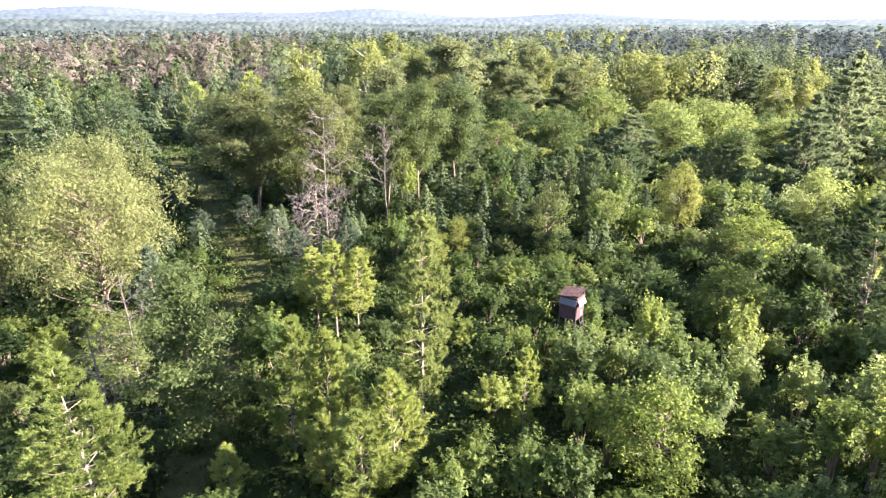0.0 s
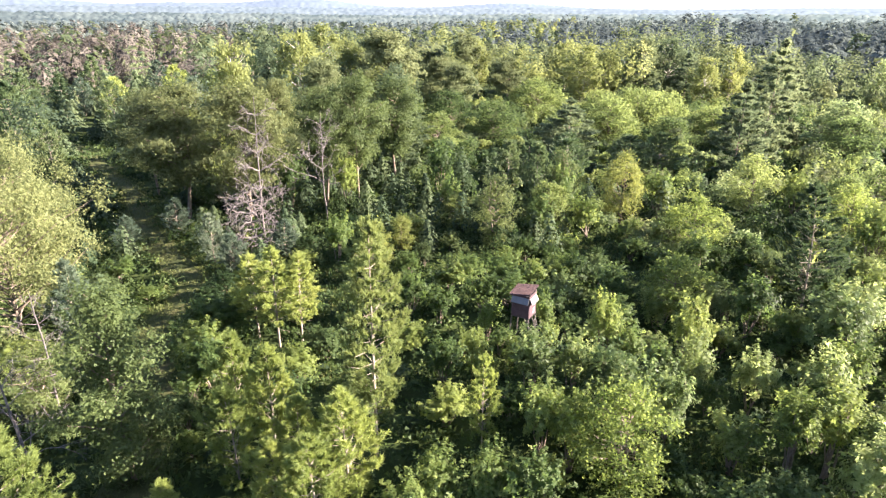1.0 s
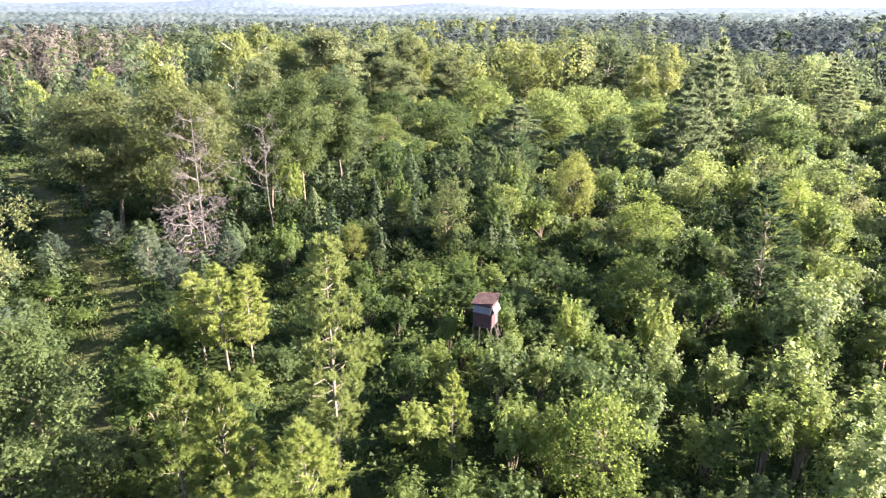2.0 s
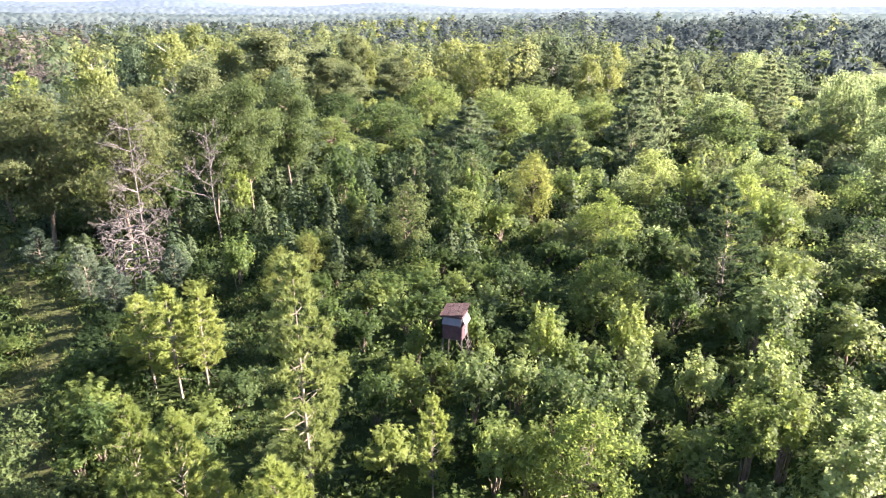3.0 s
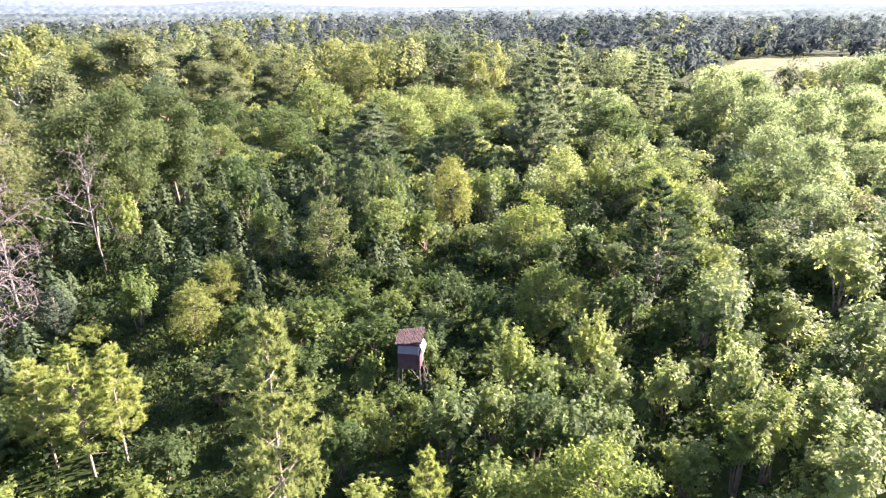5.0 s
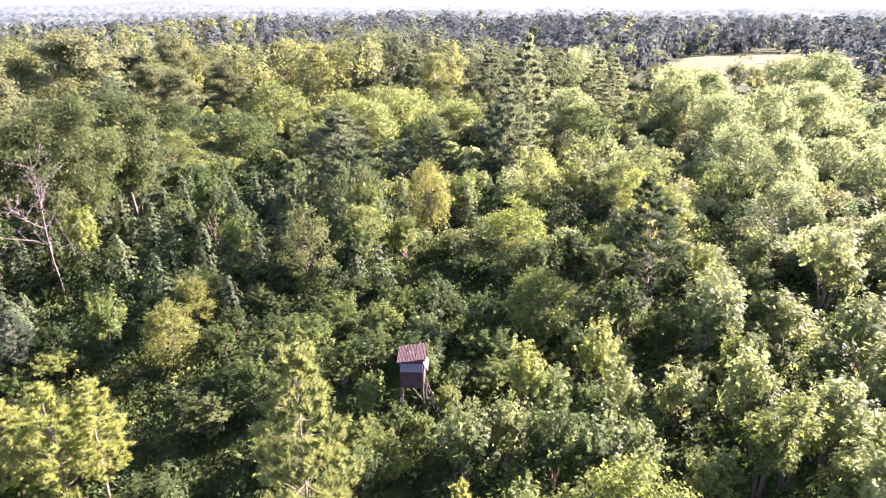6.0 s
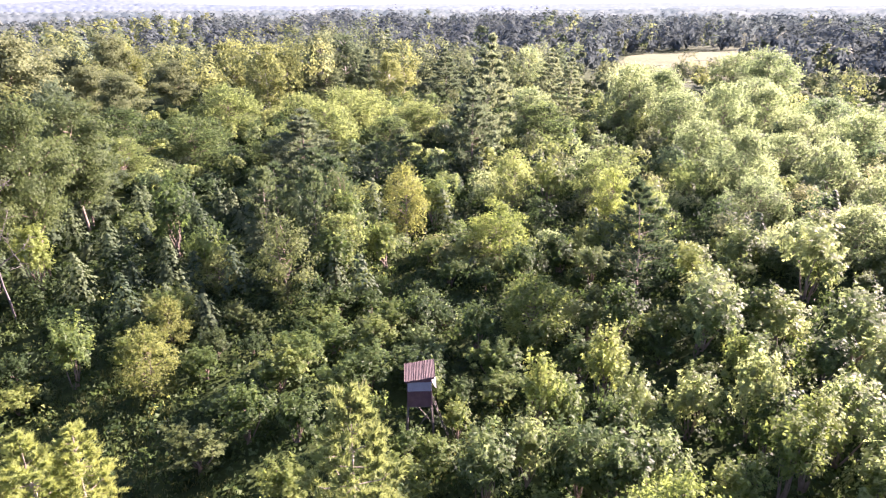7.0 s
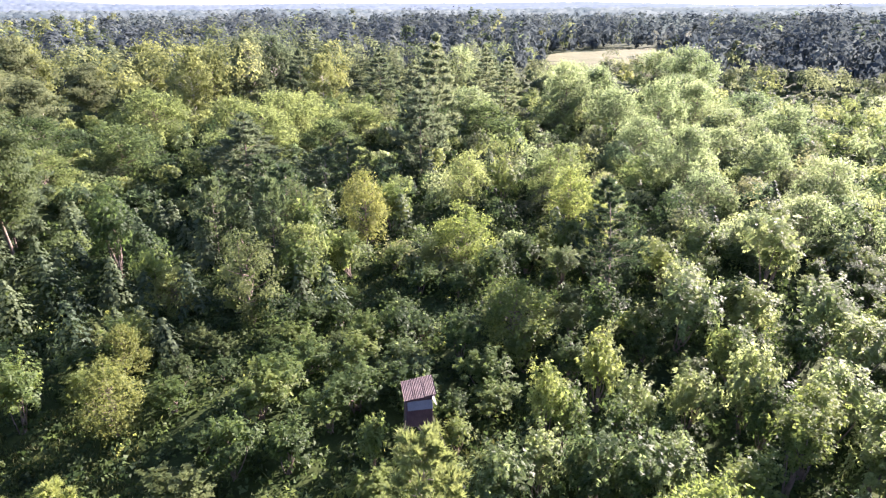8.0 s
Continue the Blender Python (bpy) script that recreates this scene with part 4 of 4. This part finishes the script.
# ---- young pine wood beyond the track ----
grove = np.random.default_rng(5)
for _ in range(1500):
    b_, d = radians(grove.uniform(-41, -17)), grove.uniform(88, 200)
    x, y, r = d * math.sin(b_), d * math.cos(b_), grove.uniform(2.4, 3.6)
    if len([q for q in PLANTED if q[1] > 84 and q[0] < -24]) >= 46:
        break
    if any(math.hypot(x - a, y - c) < 0.95 * (r + q) for a, c, q in PLANTED) or np.min(np.hypot(TRACK_LINE[:, 0] - x, TRACK_LINE[:, 1] - y)) < 4:
        continue
    plant("bushy_pine", x, y, float(height(x, y)) + r * grove.uniform(2.9, 3.7), r, (NEEDLE_GREEN, NEEDLE_BLUE, NEEDLE_GREEN, NEEDLE_LIME)[int(grove.integers(0, 4))], "bushy young pine in the plantation beyond the track", "young pine wood")

# ---- the rest of the thicket, set out at random with gaps ----
fill = np.random.default_rng(21)


def seen_side(x, y, near):
    """Inside the wedge of land that the flight looks over."""
    b_ = np.degrees(np.arctan2(x + 6, y + 4))
    return ((b_ > -50) & (b_ < 84)) | (np.hypot(x, y - 25) < near)


def on_track(x, y, gap):
    return np.min(np.hypot(TRACK_LINE[:, 0] - x, TRACK_LINE[:, 1] - y)) < gap


GAPS = [(7.4, 38.6, 1.9), (4.4, 36.6, 1.4), (-23.4, 53.4, 2.6), (-26.6, 47.0, 2.6), (-10.3, 50.4, 2.8), (-12.0, 55.0, 2.8), (-13.0, 60.0, 2.2), (3.7, 39.4, 1.6), (-22.0, 59.5, 2.8), (12.5, 29.5, 2.0), (13.5, 58.5, 2.6), (10.0, 39.0, 1.8), (1.6, 37.2, 1.6), (-11.0, 46.5, 3.0), (27.0, 66.0, 3.0), (-7.5, 36.0, 2.4), (-14.0, 51.0, 2.6), (23.0, 43.5, 1.6), (-8, 42, 2.0)]
count = {"shrub": 0, "sapling": 0}
for _ in range(9000):
    if count["shrub"] + count["sapling"] >= 220:
        break
    x, y = fill.uniform(-40, 48), fill.uniform(14, 70)
    d = math.hypot(x, y)
    if not seen_side(x, y, 0) or d > 64 or d < 17 or on_track(x, y, 3.0 if 36 < y < 66 else 2.0) or any(math.hypot(x - a, y - c) < q for a, c, q in GAPS):
        continue
    r = fill.uniform(1.0, 1.9)
    if any(math.hypot(x - a, y - c) < (0.82 if x < 2 else 0.7) * (r + min(q, 2.4)) for a, c, q in PLANTED):
        continue
    z = float(height(x, y))
    # Left of the middle, nearly half the green shrubs take the shade-coloured leaves.
    leaf = (FAR_SHADED if x < 1 and fill.uniform() < 0.45 else LEAF_GREEN) if fill.uniform() < 0.68 else (LEAF_GREY if x > 6 else LEAF_OLIVE)
    if fill.uniform() < 0.14:
        leaf = LEAF_LIME
    kind = "sapling" if fill.uniform() < 0.25 else "shrub"
    h = r * (fill.uniform(1.7, 2.5) if kind == "sapling" else fill.uniform(1.15, 1.75)) * (0.85 if x < 12 else 1.05)
    count[kind] += 1
    plant(kind, x, y, z + h, r, leaf, "slim leafy sapling in the thicket" if kind == "sapling" else SHRUB, "thicket shrubs")


# ---- woods and undergrowth that nobody could count ----
def jittered(rng, step, x0, x1, y0, y1):
    gx, gy = np.meshgrid(np.arange(x0, x1, step), np.arange(y0, y1, step))
    return gx.ravel() + rng.uniform(-0.65, 0.65, gx.size) * step, gy.ravel() + rng.uniform(-0.65, 0.65, gx.size) * step


def round_wood(rng, x, y, h, r, k, leaf, low=0.25, lobes=5, loose=0.42, clump=(0.4, 0.65), own=0.55):
    """Broadleaf crowns: rounded clumps of leaf sprays over an egg-shaped crown."""
    n = len(x)
    ld = sphere_dirs(rng, n * lobes).reshape(n, lobes, 3)
    ld[..., 2] = np.where((ld[..., 2] < -0.4) & (low > 0), -ld[..., 2], ld[..., 2])
    lr = r[:, None] * rng.uniform(*clump, (n, lobes))
    semi = np.stack([r, r, h * (1 - low) * 0.5], -1)[:, None]
    lc = ld * (semi - lr[..., None] * 0.8) * rng.uniform(0.55, 1.0, (n, lobes, 1))
    lc[..., 2] += (h * (low + (1 - low) * 0.5))[:, None]
    which = rng.integers(0, lobes, (n, k))
    d = sphere_dirs(rng, n * k).reshape(n, k, 3)
    i = np.arange(n)[:, None]
    d = unit(d + 0.5 * unit(ld[i, which]) + np.array((0, 0, 0.15)))
    c = lc[i, which] + d * lr[i, which][..., None] * rng.uniform(0.55, 1.2, (n, k, 1))
    c[..., 2] = np.clip(c[..., 2], 0.05, h[:, None])
    c = c + np.stack([x, y, height(x, y)], -1)[:, None]
    size = np.repeat(leaf * np.ones(n), k)
    body = unit(ld[i, which])
    return (*cards(rng, c.reshape(-1, 3), (own * d + 1.0 * body).reshape(-1, 3) * 0.8, size, size * 0.7, 0.3, loose, tri=True), np.repeat(rng.normal(size=n) * 0.42, k))


def cone_wood(rng, x, y, h, r, k, leaf, tiers=8, arms=6):
    """Conifer crowns: tiers of boughs that shorten towards the tip."""
    n = len(x)
    tier = rng.integers(0, tiers, (n, k))
    tier = np.where(rng.uniform(size=(n, k)) < tier / tiers * 0.45, tiers - 1 - tier, tier)
    u = (tier + 0.15 * rng.normal(size=(n, k))) / tiers
    arm = rng.integers(0, arms, (n, k))
    a = arm * 2 * np.pi / arms + rng.uniform(0, 6, (n, 1)) + tier * 0.9 + rng.normal(size=(n, k)) * 0.16
    out = rng.uniform(0.15, 1, (n, k)) ** 0.6
    uneven = 0.75 + 0.45 * ((np.sin(arm * 12.9 + tier * 78.2 + x[:, None]) * 43758.5) % 1)
    q = r[:, None] * np.clip(1 - u, 0.03, 1) ** 0.85 * out * uneven
    z = h[:, None] * (0.16 + 0.84 * u) + q * 0.12 - 0.1 * q * out
    c = np.stack([q * np.cos(a), q * np.sin(a), np.minimum(z, h[:, None])], -1) + np.stack([x, y, height(x, y)], -1)[:, None]
    way = np.stack([np.cos(a), np.sin(a), 0.15 + 0 * a], -1)
    size = np.repeat(leaf * np.ones(n), k) * 1.15
    return (*cards(rng, c.reshape(-1, 3), way.reshape(-1, 3) * 0.6, size, size * 0.6, 0.6, 0.15, way.reshape(-1, 3), True), np.repeat(rng.normal(size=n) * 0.42, k))


def stuff(name, shape, material, label, category):
    v, f, tone = shape
    return tagged(new(name, mesh_of(name, v, f, material, False, tone)), label, category, kind="stuff")


def clear_of_things(x, y, gap):
    keep = np.ones(len(x), bool)
    for a, c, q in PLANTED:
        keep &= np.hypot(x - a, y - c) > gap * q
    return keep


def off_track(x, y, gap):
    return np.min(np.hypot(x[:, None] - TRACK_LINE[::3, 0], y[:, None] - TRACK_LINE[::3, 1]), 1) > gap


# low growth on the floor of the thicket
x, y = jittered(fill, 1.15, -48, 64, -6, 78)
ok = seen_side(x, y, 30) & (np.hypot(x, y) < 74) & off_track(x, y, 1.7) & (np.hypot(x - 3.7, y - 39.6) > 1.0)
x, y = x[ok], y[ok]
hh = fill.uniform(0.3, 1.2, len(x))
# Most of the low growth takes the leaves darkened by painted shade.
lot = fill.uniform(0, 1, len(x)) < 0.86
stuff("undergrowth", round_wood(fill, x[lot], y[lot], hh[lot], fill.uniform(0.75, 1.25, lot.sum()), 32, 0.28, 0.0, 4), UNDER_SHADED, "low green undergrowth of ferns, grass and seedlings", "undergrowth")
stuff("undergrowth", round_wood(fill, x[~lot], y[~lot], hh[~lot], fill.uniform(0.75, 1.25, (~lot).sum()), 32, 0.28, 0.0, 4), LEAF_GREEN, "low green undergrowth of brambles and seedlings", "undergrowth")

x, y = jittered(fill, 2.1, -110, 150, 40, 150)
ok = seen_side(x, y, 0) & (np.hypot(x, y) >= 72) & (np.hypot(x, y) < 150) & off_track(x, y, 1.9)
x, y = x[ok], y[ok]
stuff("undergrowth", round_wood(fill, x, y, fill.uniform(0.5, 1.5, len(x)), fill.uniform(1.2, 1.9, len(x)), 30, 0.5, 0.0, 4), UNDER_SHADED, "low green brush under the far shrubs", "undergrowth")

# grass on the track and in the small clearings
gx, gy = jittered(fill, 0.42, -62, 30, 12, 100)
near_track = np.min(np.hypot(gx[:, None] - TRACK_LINE[::2, 0], gy[:, None] - TRACK_LINE[::2, 1]), 1)
ok = (near_track < 2.6) & ((np.abs(near_track - 0.75) > 0.28) | (fill.uniform(0, 1, len(gx)) < 0.3))
for a, c, q in GAPS:
    ok |= np.hypot(gx - a, gy - c) < q
gx, gy = gx[ok], gy[ok]
base = np.repeat(np.stack([gx, gy, height(gx, gy) + 0.05], 1), 7, 0) + fill.normal(size=(len(gx) * 7, 3)) * np.array((0.13, 0.13, 0))
gv, gf = blades(fill, base, unit(fill.normal(size=base.shape) * 0.45 + np.array((0, 0, 1.0))), 0.3, 0.07)
stuff("grass", (gv, gf, np.repeat(fill.uniform(-0.5, 0.5, len(gx)), 7)), GRASS, "tufts of rough grass along the track", "grass")

# shrubs past those built one by one
x, y = jittered(fill, 3.7, -95, 175, 20, 175)
d = np.hypot(x, y)
ok = seen_side(x, y, 0) & (d > 56) & (d < 100 + 66 * (x > -0.1 * y)) & ((d < 90) | (fill.uniform(0, 1, len(x)) < 0.85)) & off_track(x, y, 3.2) & clear_of_things(x, y, 0.6)
for a, c, q in GAPS:
    ok &= np.hypot(x - a, y - c) > q
x, y = x[ok], y[ok]
# Dark conifers are thicker on the left, their colour also serving as shade there.
conif = (y < 95) & (fill.uniform(0, 1, len(x)) < np.where(x < 10, 0.74, 0.14))
cx, cy = x[conif], y[conif]
ch = fill.uniform(2.0, 5.5, len(cx))
stuff("conifer_thicket", cone_wood(fill, cx, cy, ch, ch * 0.3 + 0.4, 420, 0.27, 8, 7), FAR_NEEDLE, "dark young conifers among the shrubs", "conifers")
x, y = x[~conif], y[~conif]
pickn = fill.uniform(0, 1, len(x)) * np.where((x < 12) & (y < 85), 0.7, 1.0)
# On the right, paler leaves put the veiling glare into the colour.
pickn = np.where(x > 34, np.minimum(1.0, pickn * 0.75 + 0.25), pickn)
pickn = np.where((x < 12) & (y < 85) & (fill.uniform(0, 1, len(x)) < 0.3), 2.0, pickn)
# On the left most shrubs take the leaves with shade painted in.
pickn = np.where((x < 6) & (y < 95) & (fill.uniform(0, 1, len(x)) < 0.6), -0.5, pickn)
for lo, hi, mat, name in ((-1, 0, FAR_SHADED, "dark green"), (0, 0.5, FAR_GREEN, "green"), (0.5, 0.72, FAR_GREY, "grey-green"), (0.72, 0.86, FAR_LIME, "yellow-green"), (0.86, 1.01, FAR_OLIVE, "olive")):
    s = (pickn >= lo) & (pickn < hi)
    for s2, k, leaf in ((s & (np.hypot(x, y) < 82), 900, 0.27), (s & (np.hypot(x, y) >= 82), 480, 0.4)):
        stuff("shrub_thicket", round_wood(fill, x[s2], y[s2], (1.5 + 3.2 * fill.uniform(0, 1, s2.sum()) ** 1.7) * np.where((x[s2] < 14) & (y[s2] < 95), 0.75, np.where(x[s2] > 40, 1.35, 1.0)), fill.uniform(1.5, 2.6, s2.sum()) * np.where(x[s2] > 40, 1.15, 1.0), k, leaf, 0.02, 22, 0.65, (0.18, 0.36)), mat, f"dense thicket of {name} shrubs", "shrubs")


x, y = jittered(fill, 3.2, -60, 60, -45, 16)
ok = (np.hypot(x, y - 20) > 16) & off_track(x, y, 2.2) & clear_of_things(x, y, 0.8) & (np.hypot(x, y) < 62)
x, y = x[ok], y[ok]
stuff("shrub_thicket", round_wood(fill, x, y, fill.uniform(2.0, 4.5, len(x)), fill.uniform(1.4, 2.3, len(x)), 130, 0.42, 0.05, 8, 0.3, (0.3, 0.5)), LEAF_GREEN, "dense thicket of green shrubs", "shrubs")


def belt(step, d0, d1, k, leaf, hlo, hhi, far, tall):
    x, y = jittered(fill, step, -d1, d1 * 1.05, 10, d1 * 1.05)
    d = np.hypot(x, y)
    side = np.degrees(np.arctan2(x, y)) > -6
    ok = seen_side(x, y, 0) & (d >= np.where(side, np.where(d0 < 100, 999, np.maximum(d0, 158)), np.where(d0 < 100, d0 - 12, d0))) & (d < d1) & ~in_field(x, y, 3)
    ok &= off_track(x, y, 3.5) & clear_of_things(x, y, 0.8)
    ok &= (np.degrees(np.arctan2(x, y)) > -16) | (d > 196) | (fill.uniform(0, 1, len(x)) < 0.35)
    x, y = x[ok], y[ok]
    bear = np.degrees(np.arctan2(x, y))
    patch = np.sin(x * 0.031 + 1.3) * np.sin(y * 0.027 + 0.4) + 0.6 * np.sin(x * 0.083 - y * 0.06) + fill.normal(size=len(x)) * 0.45
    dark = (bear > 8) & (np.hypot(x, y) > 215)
    bare = (bear < -20) & (np.hypot(x, y) > 205) & (np.hypot(x, y) < 520) & (patch > -0.3)
    cone = ~bare & (((patch > 0.6) & (bear < 14)) | (dark & (fill.uniform(0, 1, len(x)) < 0.88)) | ((bear < -12) & (patch > -0.8) & (np.hypot(x, y) < 215)))
    roll = 1 + 0.22 * np.sin(x * 0.043 + y * 0.029) * np.sin(y * 0.051 - x * 0.018)
    lime = ~bare & ~cone & ~dark & (patch < -0.55) & (bear > -12)
    rest = ~bare & ~cone & ~lime
    olive = rest & (fill.uniform(0, 1, len(x)) < 0.4)
    rest = rest & ~olive
    # Beyond 430 m nearly all the woods take the haze-coloured leaves.
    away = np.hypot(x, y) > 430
    lot = fill.uniform(0, 1, len(x))
    hs = np.where(lot < tall, hhi * (0.72 + 0.5 * fill.uniform(0, 1, len(x)) * (1 - 0.3 * far)), hlo * (0.7 + 0.9 * fill.uniform(0, 1, len(x)))) * roll * np.where(dark, 1.12, 1.0) * np.where((bear > 36) & ~dark, 0.5, np.where((bear > 22) & ~dark, 0.8, 1.0))
    rs = hs * fill.uniform(0.2, 0.32, len(x)) + 0.7
    rs = np.where(cone, rs * 1.1 + 0.3, rs)
    if d0 > 200:
        rs = rs * 0.68
    blue = cone & (bear < 2) & (np.hypot(x, y) < 280)
    cone = cone & ~blue
    for s, mat, name, label, form in ((blue, WOOD_BLUE, "conifer_wood", "blue-green young pine wood beyond the track", 1), (cone & ~away, WOOD_HAZED, "conifer_wood", "conifer forest stretching away, greyed with painted haze", 1), (lime & ~away, WOOD_YELLOW, "aspen_wood", "yellow-green aspen wood", 0),
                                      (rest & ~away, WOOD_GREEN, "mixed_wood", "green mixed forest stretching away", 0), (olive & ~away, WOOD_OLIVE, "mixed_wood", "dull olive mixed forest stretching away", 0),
                                      ((rest | olive | lime) & away, WOOD_FAR, "mixed_wood", "forest far off, pale blue-green with painted haze", 0), (cone & away, WOOD_FAR, "conifer_wood", "conifer forest far off, pale blue-green with painted haze", 1), (bare, LEAF_RUST, "thin_crowned_wood", "brownish thin-crowned wood", 0)):
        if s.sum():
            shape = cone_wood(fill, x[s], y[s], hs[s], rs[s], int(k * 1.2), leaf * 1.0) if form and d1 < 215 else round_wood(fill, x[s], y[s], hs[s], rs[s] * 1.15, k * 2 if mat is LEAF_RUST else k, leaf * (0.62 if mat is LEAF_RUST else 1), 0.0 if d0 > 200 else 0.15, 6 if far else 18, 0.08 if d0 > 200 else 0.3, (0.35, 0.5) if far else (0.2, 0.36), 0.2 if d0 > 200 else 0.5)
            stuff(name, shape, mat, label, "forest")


belt(5.4, 92, 140, 520, 0.42, 4.5, 14, False, 0.34)
belt(6.2, 140, 212, 380, 0.56, 5, 15.5, False, 0.42)
belt(7.4, 212, 430, 130, 1.45, 7, 16, False, 0.6)
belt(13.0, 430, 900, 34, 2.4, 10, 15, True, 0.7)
